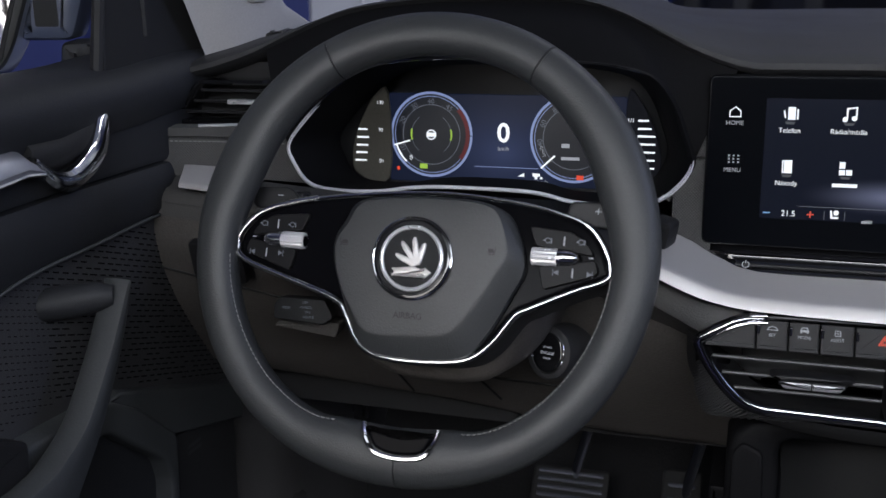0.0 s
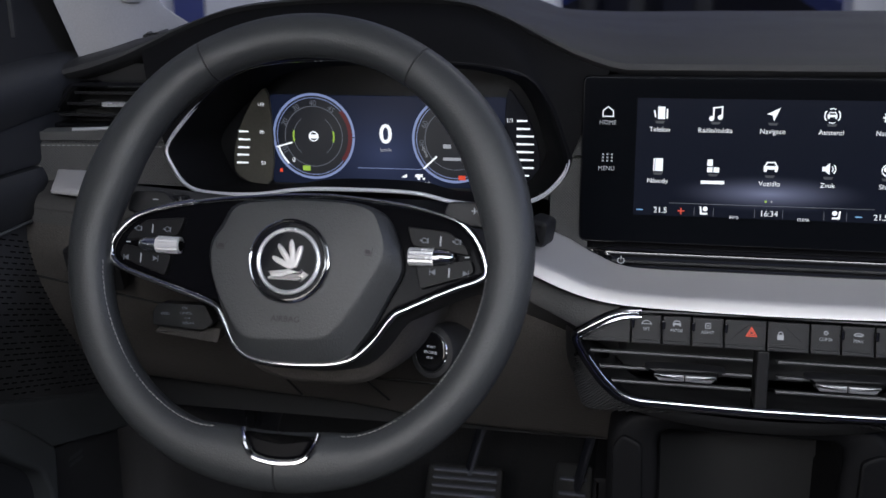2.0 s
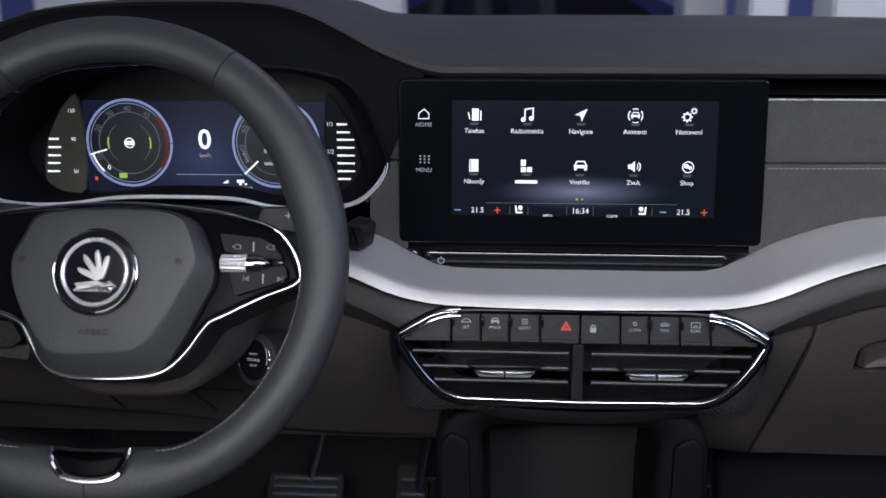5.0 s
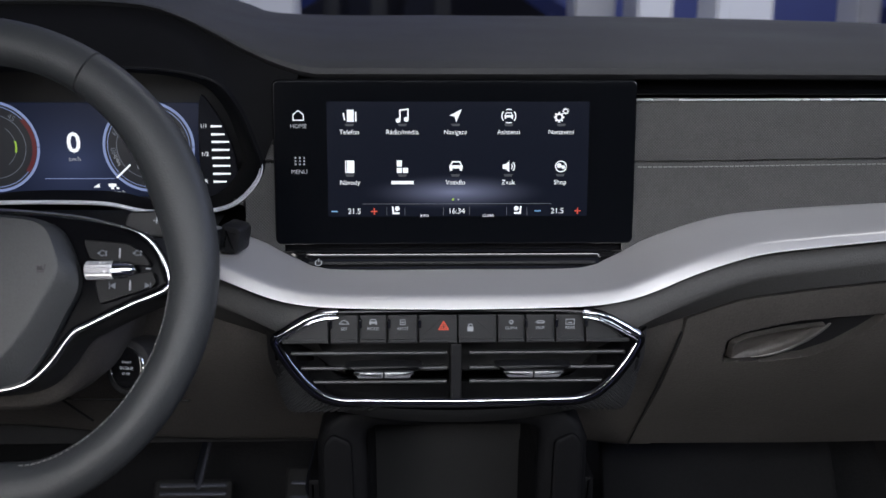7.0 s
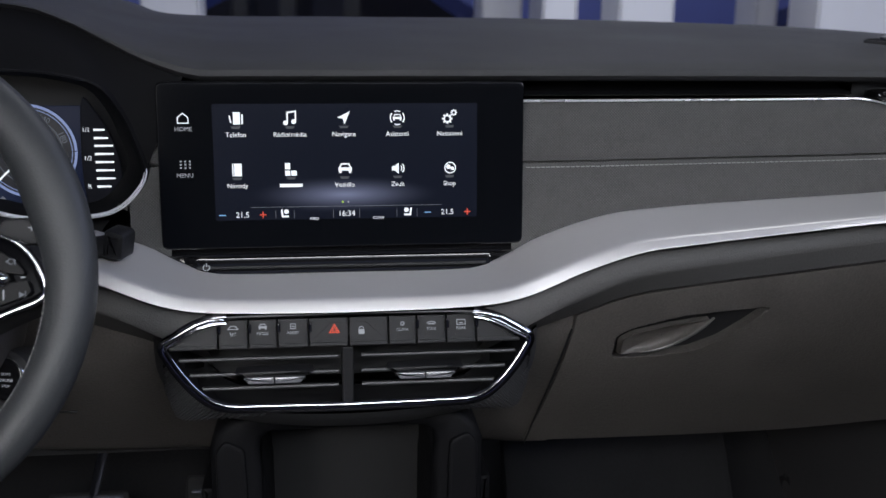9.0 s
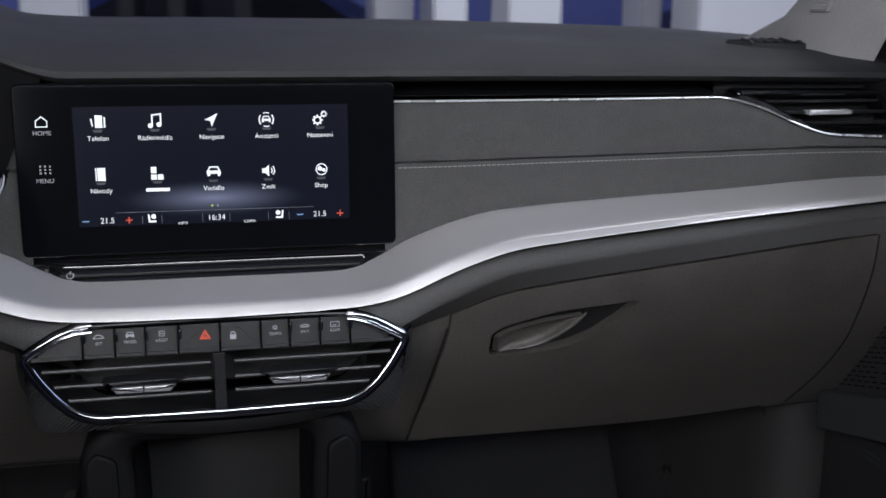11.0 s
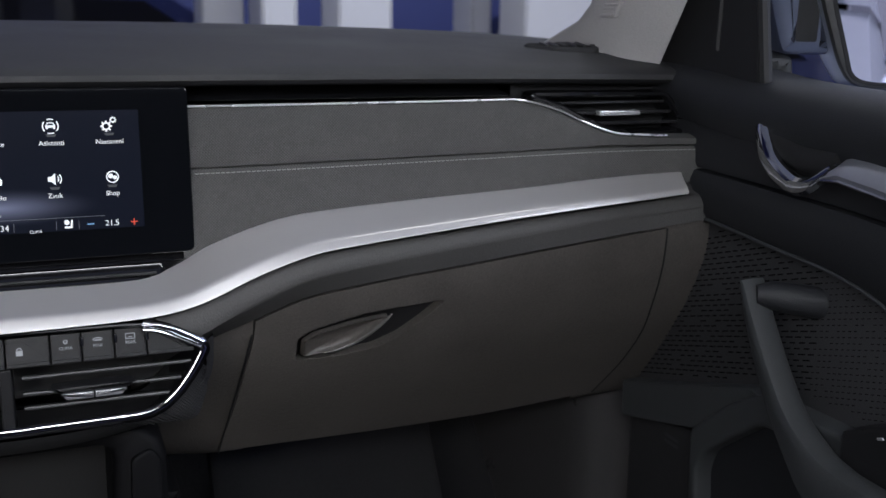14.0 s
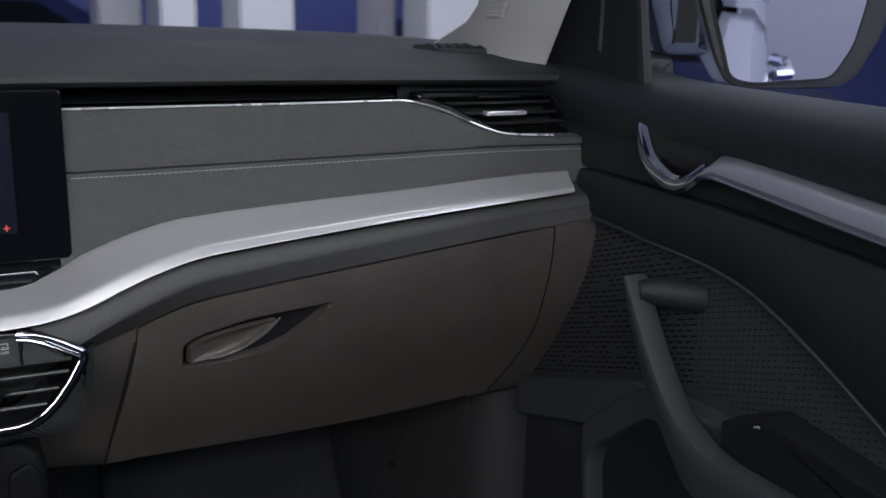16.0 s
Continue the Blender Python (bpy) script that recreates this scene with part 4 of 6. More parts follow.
def vent_half(x0, x1):
    for z, (a, b) in zip((0.5585, 0.5450, 0.5325), ((-0.148, -0.008), (-0.138, -0.008), (-0.124, -0.008))):
        l, r = (a, b) if x0 < 0 else (-b + 0.004, -a + 0.004)
        rows = [[(x, -0.074 + y, z + dz) for y, dz in ((0.0, -0.0014), (-0.0007, 0.0), (0.0, 0.0014), (0.003, 0.0015), (0.013, -0.0022), (0.013, -0.0035), (0.004, -0.0026))] for x in (l, r)]
        bm = sheet(B(), rows, closed=True)
        for r0 in rows:
            bm.faces.new([bm.verts.new(v) for v in r0])
        part("slat", bm, SLAT, vents)
    cxv = (x0 + x1) / 2
    tab = part("tab", slab(B(), smooth_loop([Vector(q) for q in ((cxv - 0.029, 0.5492), (cxv + 0.029, 0.5492), (cxv + 0.026, 0.5440), (cxv + 0.021, 0.5402), (cxv - 0.021, 0.5402), (cxv - 0.026, 0.5440))], 4), facing(0, -0.078, 0, 0), -0.012, 0.0035, 0.002), BUTTON, vents)
    for sx in (-1, 1):
        o = rounded([Vector((cxv + sx * 0.0004, 0.5390)), Vector((cxv + sx * 0.0215, 0.5390)), Vector((cxv + sx * 0.0256, 0.5446)), Vector((cxv + sx * 0.0004, 0.5446))], 0.001, 2)
        part("tab_insert", slab(B(), o, facing(0, -0.082, 0, 0), -0.002, 0.0012, 0.0012), TAB_METAL, tab, "bright ribbed tab face")


vent_half(-0.118, -0.006)
vent_half(0.010, 0.122)
part("divider", slab(B(), rect(-0.0070, 0.5175, 0.0025, 0.5685, 0.001, 2), VM, -0.03, 0.001, 0.001), BUTTON, vents)
# ribbed collar round the frame
for s in (-1, 1):
    bm = B()
    for i in range(34):
        s0 = i / 33
        a = curve([(0, 0.150), (0.35, 0.137), (0.7, 0.118), (1.0, 0.070)])(s0)
        z = curve([(0, 0.556), (0.35, 0.537), (0.7, 0.519), (1.0, 0.5115)])(s0)
        b = curve([(0, 0.158), (0.35, 0.154), (0.7, 0.137), (1.0, 0.079)])(s0)
        z2 = curve([(0, 0.548), (0.35, 0.520), (0.7, 0.5015), (1.0, 0.503)])(s0)
        tube(bm, [(s * a + 0.002, -0.0765, z), (s * (a + b) / 2 + 0.002, -0.073, (z + z2) / 2), (s * b + 0.002, -0.064, z2)], 0.0012, n=5)
    part("ribbed_collar", bm, SOFT, vents, "fine ribs round the frame", kind="stuff")
rows = []
for i in range(49):
    a = math.pi * i / 48
    q = Vector((-math.cos(a), 0))
    x = 0.162 * q.x
    z = 0.575 - 0.075 * math.sin(a) ** 0.5
    rows.append([(x * 0.97 + 0.002, -0.0735, z + 0.006 * math.sin(a)), (x * 1.02 + 0.002, -0.058, z - 0.012 * math.sin(a)), (x * 1.02 + 0.002, -0.02, z - 0.022 * math.sin(a)), (x + 0.002, 0.05, z - 0.028 * math.sin(a))])
part("collar_base", sheet(B(), rows), SOFT_DARK, vents, sharp=70)

# ---- steering wheel ----
wheel = thing("steering_wheel", "black leather steering wheel with chrome-edged spokes", "steering wheel", (-0.365, -0.18, 0.50))
WM = facing(-0.365, -0.180, 0.662, 20)
R_IN = curve([(0, 0.1525), (20, 0.1465), (35, 0.149), (60, 0.153), (90, 0.1535), (120, 0.153), (145, 0.149), (160, 0.1465), (180, 0.1525), (205, 0.1535), (230, 0.153), (245, 0.149), (253, 0.1425), (262, 0.1395), (270, 0.139), (278, 0.1395), (287, 0.1425), (295, 0.149), (310, 0.153), (335, 0.1535), (360, 0.1525)])
R_OUT = curve([(0, 0.1880), (90, 0.1875), (180, 0.1880), (230, 0.187), (270, 0.1845), (310, 0.187), (360, 0.1880)])


def rim_row(deg, grow=0.0):
    a = radians(deg)
    ri, ro = R_IN(deg % 360) - grow, R_OUT(deg % 360) + grow
    c, h, d = (ri + ro) / 2, (ro - ri) / 2, 0.0165 + grow
    row = []
    for j in range(20):
        p = 2 * math.pi * j / 20
        r, w = c + h * math.copysign(abs(math.cos(p)) ** 0.9, math.cos(p)), d * math.copysign(abs(math.sin(p)) ** 0.9, math.sin(p))
        row.append(WM @ Vector((r * math.cos(a), r * math.sin(a), w)))
    return row


for name, a, b in (("rim_top", 58.22, 119.18), ("rim_side", 119.42, 271.55), ("rim_side", -88.15, 57.98)):
    k = int(abs(b - a) / 2.2)
    rows = [rim_row(a, -0.0010)] + [rim_row(x) for x in spans(a + 0.18, b - 0.18, k)] + [rim_row(b, -0.0010)]
    part(name, sheet(B(), rows, closed=True), LEATHER, wheel, "grained black leather rim section")
for deg in (58.1, 119.3, 271.7):
    part("rim_seam", sheet(B(), [rim_row(deg - 0.25, -0.0010), rim_row(deg + 0.25, -0.0010)], closed=True), BLACK, wheel)
bm = B()
for a, b in ((186, 250), (291, 354)):
    x = a
    while x < b:
        pts = []
        for s, lift in ((0, 0), (0.25, 0.0007), (0.75, 0.0007), (1, 0)):
            d = x + 1.0 * s
            r = R_IN(d % 360) + 0.0020
            pts.append(WM @ Vector((r * math.cos(radians(d)), r * math.sin(radians(d)), 0.0082 + lift)))
        tube(bm, pts, 0.00045, n=4)
        x += 1.55
part("stitching", bm, material("wheel_thread", (0.28, 0.28, 0.27), 0.8), wheel, "pale stitching along the inner rim", kind="stuff")

HUB = [(-0.154, -0.008), (-0.150, 0.006), (-0.135, 0.021), (-0.109, 0.030), (-0.077, 0.036), (-0.031, 0.041), (0.001, 0.043), (0.033, 0.043), (0.078, 0.039), (0.105, 0.034), (0.132, 0.025), (0.146, 0.009), (0.152, -0.008), (0.148, -0.016), (0.126, -0.025), (0.095, -0.040), (0.083, -0.047), (0.068, -0.068), (0.051, -0.082), (0.025, -0.087), (-0.018, -0.087), (-0.039, -0.078), (-0.053, -0.056), (-0.063, -0.045), (-0.104, -0.032), (-0.145, -0.019)]
hub = smooth_loop(HUB, 4)
SPOKE = material("satin_black", (0.004, 0.004, 0.005), 0.10, spec=0.02)
part("spoke_plate", slab(B(), inset(hub, 0.001), WM, -0.016, -0.004, 0.003), SPOKE, wheel, "satin black spoke plate")
part("spoke_back", slab(B(), [Vector((q.x * 1.0, q.y - 0.004)) for q in hub], WM, -0.05, -0.013, 0.01), SOFT_DARK, wheel, "dark lower shell of the hub")
sides = hub[10 * 4:] + hub[:4 * 4]
part("chrome_edge", tube(B(), [WM @ Vector((q.x, q.y, -0.002)) for q in sides], 0.0027, n=10, flatness=0.9, up=WM.to_3x3() @ Vector((0, 0, 1))), CHROME, wheel, "chrome edge round the spokes")
part("chrome_edge", tube(B(), [WM @ Vector((q.x, q.y, -0.002)) for q in hub[3 * 4:11 * 4]], 0.0014, n=8), CHROME, wheel, "thin chrome edge over the hub")
COVER = [(-0.047, 0.034), (-0.059, 0.017), (-0.066, 0.003), (-0.066, -0.013), (-0.060, -0.031), (-0.051, -0.052), (-0.041, -0.074), (-0.027, -0.084), (0.0, -0.087), (0.027, -0.086), (0.049, -0.081), (0.065, -0.062), (0.080, -0.033), (0.089, -0.010), (0.080, 0.019), (0.067, 0.033), (0.039, 0.039), (-0.007, 0.039)]
CREASE = [(-0.041, 0.031), (-0.052, 0.014), (-0.060, 0.001), (-0.060, -0.014), (-0.054, -0.033), (-0.043, -0.052), (-0.034, -0.065), (-0.021, -0.070), (0.004, -0.069), (0.030, -0.067), (0.041, -0.061), (0.056, -0.041), (0.069, -0.017), (0.076, -0.001), (0.072, 0.017), (0.063, 0.031), (0.040, 0.036), (-0.003, 0.036)]
edge, fold = smooth_loop(COVER, 4), smooth_loop(CREASE, 4)
pc = Vector((0.006, -0.016))
rows = [[WM @ Vector((q.x, q.y, w)) for q in edge] for w in (-0.008, 0.001)]
for f, w in ((0.04, 0.0035), (0.5, 0.0088), (0.92, 0.0128), (1.0, 0.0134)):
    rows.append([WM @ Vector((*a.lerp(b, f), w)) for a, b in zip(edge, fold)])
for f, w in ((0.97, 0.0137), (0.85, 0.0142), (0.5, 0.0150), (0.25, 0.0154), (0.02, 0.0155)):
    rows.append([WM @ Vector((*(pc + (q - pc) * f), w)) for q in fold])
pad_ob = part("airbag_cover", sheet(B(), rows, closed=True), LEATHER, wheel, "grained airbag cover", sharp=30)
words("airbag_letters", "AIRBAG", 0.0066, at(WM, 0.0042, -0.0542, 0.0151), BLACK, pad_ob, label="embossed dark letters")
for x in (-0.053, 0.064):
    mark("horn_mark", [[(x - 0.003, -0.002), (x + 0.003, -0.002), (x + 0.002, 0.001), (x - 0.002, 0.001)]] + lines([(x - 0.004, 0.002), (x - 0.003, -0.003), (x + 0.003, -0.003), (x + 0.004, 0.002)], 0.0006), BLACK, pad_ob, WM, 0.0143 if x > 0 else 0.0142)
# round badge, drawn as plain shapes
BM = at(WM, 0.0041, -0.0105, 0.0145)
badge = part("badge", slab(B(), ring(0, 0, 0.0315, n=48), BM, -0.004, 0.0035, 0.002), GLOSS, wheel, "gloss black badge disc")


def hoop(r, t, w, n=56):
    return tube(B(), [BM @ Vector((r * math.cos(2 * math.pi * i / n), r * math.sin(2 * math.pi * i / n), w)) for i in range(n)], t, closed=True, n=8, up=BM.to_3x3() @ Vector((0, 0, 1)))


part("outer_hoop", hoop(0.0312, 0.0011, 0.0025), CHROME, badge)
part("inner_hoop", hoop(0.0238, 0.0017, 0.0038), CHROME_WHITE, badge, "polished chrome hoop")
for deg, h in ((66, 0.0195), (38, 0.0228), (11, 0.0222), (-13, 0.0185)):
    fan = at(BM, 0.005, -0.006) @ Matrix.Rotation(radians(deg), 4, "Z")
    o = smooth_loop([Vector(q) for q in ((-0.0016, 0.002), (0.0018, 0.002), (0.0027, h * 0.6), (0.0016, h), (-0.0014, h * 0.90), (-0.0020, h * 0.5))], 4)
    part("badge_vane", slab(B(), o, fan, 0.002, 0.0055, 0.0010), SILVER, badge, "plain polished vane")
part("badge_bar", slab(B(), rounded([Vector(q) for q in ((-0.0150, -0.0140), (0.0110, -0.0125), (0.0110, -0.0155), (0.0170, -0.0100), (0.0110, -0.0060), (0.0110, -0.0085), (0.002, -0.0060), (-0.0150, -0.0085), (-0.0125, -0.0112))], 0.0008), BM, 0.002, 0.0056, 0.0010), SILVER, badge)

KEY = material("key_plastic", (0.008, 0.008, 0.009), 0.42, grain_size=900, spec=0.14)
# spoke keys and rollers
for s in (-1, 1):
    def P(x, y):
        return Vector((s * (x if s < 0 else x - 0.001) if s > 0 else -x, y))
    up = [P(0.091, 0.0215), P(0.124, 0.0185), P(0.137, 0.008), P(0.1405, 0.0015), P(0.096, 0.0072)]
    dn = [P(0.1415, -0.0015), P(0.1445, -0.011), P(0.138, -0.0145), P(0.104, -0.0255), P(0.100, -0.0085)]
    for o, tag in ((up, "upper"), (dn, "lower")):
        key = part("spoke_key", slab(B(), rounded(o, 0.003, 3), WM, -0.006, 0.0015, 0.0005), KEY, wheel)
        c = sum((q for q in o), Vector((0, 0))) / len(o)
        mark("key_icon", [bar(c.x - 0.0005, c.y - 0.0035, c.x + 0.0005, c.y + 0.0035)], GREY_GLOW, key, WM, 0.0019)
        for d in (-0.0125, 0.0125):
            if tag == "upper":
                mark("key_icon", [arc(c.x + d, c.y, 0.0016, 0.0022, 20, 330), bar(c.x + d - 0.0034, c.y - 0.0006, c.x + d - 0.0022, c.y + 0.0006), bar(c.x + d + 0.0022, c.y - 0.0022, c.x + d + 0.0032, c.y + 0.0018)], DIM_GLOW, key, WM, 0.0019)
            else:
                g = 1 if d > 0 else -1
                mark("key_icon", [[(c.x + d - g * 0.002, c.y + 0.0022), (c.x + d - g * 0.002, c.y - 0.0022), (c.x + d + g * 0.0018, c.y)], bar(c.x + d + g * 0.0022 - 0.0003, c.y - 0.0024, c.x + d + g * 0.0022 + 0.0003, c.y + 0.0024)], DIM_GLOW, key, WM, 0.0019)
    mark("key_icon", [bar(s * 0.1375 - 0.0018, -0.0004, s * 0.1375 + 0.0018, 0.0004)], GREY_GLOW, wheel, WM, 0.0022)
    # roller: ribbed barrel and pointed cap
    rows = []
    for i in range(30):
        a = math.pi * 2 * i / 30
        rad = 0.0068 if i % 2 else 0.0063
        rows.append([WM @ Vector((s * x, -0.001 + rad * k * math.cos(a), 0.001 + rad * k * math.sin(a))) for x, k in ((0.0925, 0.75), (0.0932, 0.98), (0.094, 1), (0.112, 1), (0.1128, 0.9))])
    roller = part("roller", sheet(B(), rows + [rows[0]]), CHROME_WHITE, wheel, "ribbed bright roller", sharp=20)
    cap = [WM @ Vector((s * x, -0.001, 0.001)) for x in (0.1125, 0.116, 0.120, 0.124, 0.127, 0.1295)]
    part("roller_cap", tube(B(), cap, 0.0066, n=14, taper=curve([(0, 0.98), (0.4, 0.96), (0.65, 0.84), (0.85, 0.6), (1, 0.15)])), CHROME, wheel, "bullet-shaped chrome cap")
# badge plate at the foot of the rim
po = smooth_loop([Vector(q) for q in ((-0.020, -0.1375), (0.008, -0.1415), (0.036, -0.1375), (0.0335, -0.148), (0.026, -0.157), (0.008, -0.160), (-0.010, -0.157), (-0.0175, -0.148))], 5)
plate = part("foot_plate", slab(B(), inset(po, 0.002), WM, -0.002, 0.0178, 0.002), SPOKE, wheel, "gloss black plate at the foot of the rim")
u_path = smooth_loop([Vector((-0.0215, -0.1365, 0.0150)), Vector((-0.0185, -0.148, 0.0172)), Vector((-0.0105, -0.1575, 0.0176)), Vector((0.008, -0.1605, 0.0176)), Vector((0.0265, -0.1575, 0.0176)), Vector((0.0345, -0.148, 0.0172)), Vector((0.0375, -0.1365, 0.0150))], 5, closed=False)
part("plate_edge", tube(B(), [WM @ p for p in u_path], 0.0021, n=8), CHROME, plate, "chrome u-shaped edge")
# paddles
for s in (-1, 1):
    pm = at(WM, s * 0.133, 0.034, -0.022)
    paddle = part("shift_paddle", slab(B(), rounded([Vector((-0.022, -0.006)), Vector((0.020, -0.010)), Vector((0.022, 0.002)), Vector((0.010, 0.012)), Vector((-0.018, 0.011))], 0.005), pm, -0.004, 0.002, 0.0015), BUTTON, wheel)
    mark("paddle_mark", [bar(-0.0025 + 0.004, 0.0037, 0.0025 + 0.004, 0.0044)] + ([bar(0.0037, 0.0015, 0.0044, 0.0066)] if s > 0 else []), GREY_GLOW, paddle, pm, 0.0026)

# ---- column, stalks, start key ----
column = thing("steering_column", "brown-grey steering column shroud", "column shroud", (-0.365, -0.05, 0.50))
rows = []
for y, k in ((-0.150, 0.55), (-0.148, 0.75), (-0.140, 0.85), (-0.10, 0.95), (-0.05, 1.02), (0.0, 1.1), (0.06, 1.2)):
    o = rounded([Vector(q) for q in ((-0.085, 0.030), (0.085, 0.030), (0.100, 0.005), (0.080, -0.055), (0.045, -0.078), (-0.045, -0.078), (-0.080, -0.055), (-0.100, 0.01))], 0.03, 4)
    rows.append([(-0.362 + q.x * k, y, 0.603 + q.y * k + (y + 0.15) * 0.06) for q in o])
bm = sheet(B(), rows, closed=True)
bm.faces.new([bm.verts.new(v) for v in rows[0]])
part("shroud", bm, LOWER, column, sharp=50)
part("top_cover", sheet(B(), [[(x, y, 0.650 + 0.006 * math.cos((x + 0.362) / 0.12) + 0.06 * (y + 0.1)) for y in spans(-0.12, 0.03, 6)] for x in spans(-0.52, -0.21, 16)]), SOFT_DARK, column, "dark cover over the column")
ST_M = facing(-0.279, -0.070, 0.5465, 12, -14)
start = thing("start_button", "round black start button in the dash panel", "button", (-0.279, -0.06, 0.535))
part("collar", slab(B(), ring(0, 0, 0.0215, 0.0245, 32), ST_M, -0.05, 0.004, 0.004), SOFT_DARK, start)
part("chrome_ring", tube(B(), [ST_M @ Vector((0.0150 * math.cos(a), 0.0180 * math.sin(a), 0.0042)) for a in spans(0, 2 * math.pi, 36)[:-1]], 0.0009, closed=True, n=6), CHROME, start)
part("cap", slab(B(), ring(0, 0, 0.0145, 0.0175, 32), ST_M, 0.0, 0.0055, 0.0015), GLOSS, start)
for y, t, z in ((0.0048, "START", 0.0029), (-0.0002, "ENGINE", 0.0036), (-0.0050, "STOP", 0.0029)):
    words("key_letters", t, z, at(ST_M, 0, y, 0.0059), GREY_GLOW, start)
stalk = thing("cruise_stalk", "black cruise control stalk with small white lettering", "stalk", (-0.50, -0.09, 0.57))
SK = facing(-0.498, -0.112, 0.5795, 8, 6)
part("lever", slab(B(), rounded([Vector(q) for q in ((-0.026, -0.009), (0.020, -0.013), (0.030, -0.006), (0.022, 0.010), (-0.020, 0.011), (-0.026, 0.004))], 0.003), SK, -0.016, 0.0, 0.0010), BLACK, stalk)
for i, t in enumerate(("OFF", "CANCEL", "ON", "RESUME")):
    words("stalk_letters", t, 0.0030, at(SK, 0.004 + 0.0010 * i, 0.0068 - 0.0044 * i, 0.0004), DIM_GLOW, stalk)
words("stalk_letters", "SPEED", 0.0030, at(SK, -0.014, 0.0015, 0.0004), DIM_GLOW, stalk)
part("cuff", slab(B(), rounded([Vector(q) for q in ((-0.034, -0.016), (0.026, -0.024), (0.030, -0.010), (-0.024, -0.006))], 0.003), facing(-0.498, -0.098, 0.574, 0, 4), -0.02, 0.0, 0.0010), LOWER, stalk)
wiper = thing("wiper_stalk", "black wiper stalk with a rounded tip", "stalk", (-0.2, -0.06, 0.64))
part("tip", slab(B(), rounded([Vector(q) for q in ((-0.012, -0.011), (0.006, -0.013), (0.010, 0.010), (-0.008, 0.014))], 0.005), facing(-0.189, -0.062, 0.656, 0, -12), -0.022, 0.002, 0.004), BUTTON, wiper)
part("stem", tube(B(), [(-0.195, -0.052, 0.655), (-0.27, -0.05, 0.64)], 0.009, n=10), BUTTON, wiper)
turn = thing("indicator_stalk", "black indicator stalk with white marks", "stalk", (-0.54, -0.06, 0.66))
part("tip", slab(B(), rounded([Vector(q) for q in ((-0.022, -0.008), (0.02, -0.011), (0.02, 0.010), (-0.022, 0.008))], 0.004), facing(-0.535, -0.062, 0.668, 10, 8), -0.02, 0.002, 0.004), BUTTON, turn)
mark("stalk_mark", [bar(-0.012, -0.001, -0.004, 0.001), bar(0.002, -0.002, 0.008, 0.002)], GREY_GLOW, turn, facing(-0.535, -0.062, 0.668, 10, 8), 0.0026)
part("stem", tube(B(), [(-0.53, -0.052, 0.668), (-0.45, -0.05, 0.65)], 0.009, n=10), BUTTON, turn)
knob = thing("light_switch_panel", "small dark light switch panel with green marks", "switch panel", (-0.60, -0.05, 0.60))
LS = facing(-0.603, -0.073, 0.607, -15)
part("plate", slab(B(), rect(-0.028, -0.022, 0.028, 0.020, 0.004), LS, -0.008, 0.002, 0.002), BUTTON, knob)
mark("switch_mark", [bar(-0.004, 0.003, 0.010, 0.0055), bar(-0.002, -0.006, 0.010, -0.0035)], glow("dim_green", (0.05, 0.4, 0.08), 0.3), knob, LS, 0.0026)
# seams of the knee panel
seams = thing("knee_panel_seams", "thin dark joints in the knee panel", "joint")
ky = lambda z: lower_y(z) - 0.0065
for pts in (((-0.40, 0.500), (-0.375, 0.486), (-0.30, 0.482), (-0.25, 0.480)), ((-0.372, 0.486), (-0.350, 0.452)), ((-0.47, 0.51), (-0.445, 0.45)), ((-0.72, 0.60), (-0.60, 0.575), (-0.50, 0.555))):
    part("joint", tube(B(), [(x, ky(z) - 0.0005, z) for x, z in smooth_loop([Vector(p) for p in pts], 4, closed=False)], 0.0012, n=6), BLACK, seams)

# ---- centre console ----
console = thing("centre_console", "dark centre console with an open storage tray", "centre console", (0, 0, 0.0))
outer = [(-0.126, 0.0), (-0.126, 0.30), (-0.126, 0.455), (-0.120, 0.470), (-0.106, 0.482), (-0.09, 0.485), (0.09, 0.485), (0.106, 0.482), (0.120, 0.470), (0.126, 0.455), (0.126, 0.30), (0.126, 0.0)]
inner = [(-0.090, 0.0), (-0.076, 0.30), (-0.077, 0.43), (-0.080, 0.450), (-0.078, 0.462), (-0.070, 0.468), (0.070, 0.468), (0.078, 0.462), (0.080, 0.450), (0.077, 0.43), (0.076, 0.30), (0.090, 0.0)]
rows = []
for k, y in ((0.0, 0.06), (0.0, -0.018), (0.08, -0.023), (0.2, -0.025), (0.8, -0.022), (0.95, -0.018), (1.0, -0.010), (1.0, 0.11)):
    rows.append([(a[0] + (b[0] - a[0]) * k, y, a[1] + (b[1] - a[1]) * k) for a, b in zip(outer, inner)])
part("surround", sheet(B(), rows), CONSOLE, console, "dark surround of the tray", sharp=50)
for s in (-1, 1):
    part("upright_face", slab(B(), rounded([Vector((s * x, z)) for x, z in ((0.121, 0.0), (0.121, 0.452), (0.112, 0.464), (0.094, 0.455), (0.090, 0.30), (0.100, 0.0))], 0.006), facing(0, -0.024, 0, 0), -0.002, 0.004, 0.003), CONSOLE, console, "dark facing of the upright")
    part("tray_side", sheet(B(), [[(s * 0.079, y, z) for y in (-0.02, 0.12)] for z in (0.25, 0.47)]), CONSOLE, console)
    part("side_panel", box(B(), (min(s * 0.10, s * 0.14), 0.01, 0.0), (max(s * 0.10, s * 0.14), 0.5, 0.40), 0.004), CONSOLE, console)
part("tray_back", box(B(), (-0.10, 0.11, 0.30), (0.10, 0.12, 0.48)), BLACK, console, "dark tray back wall")
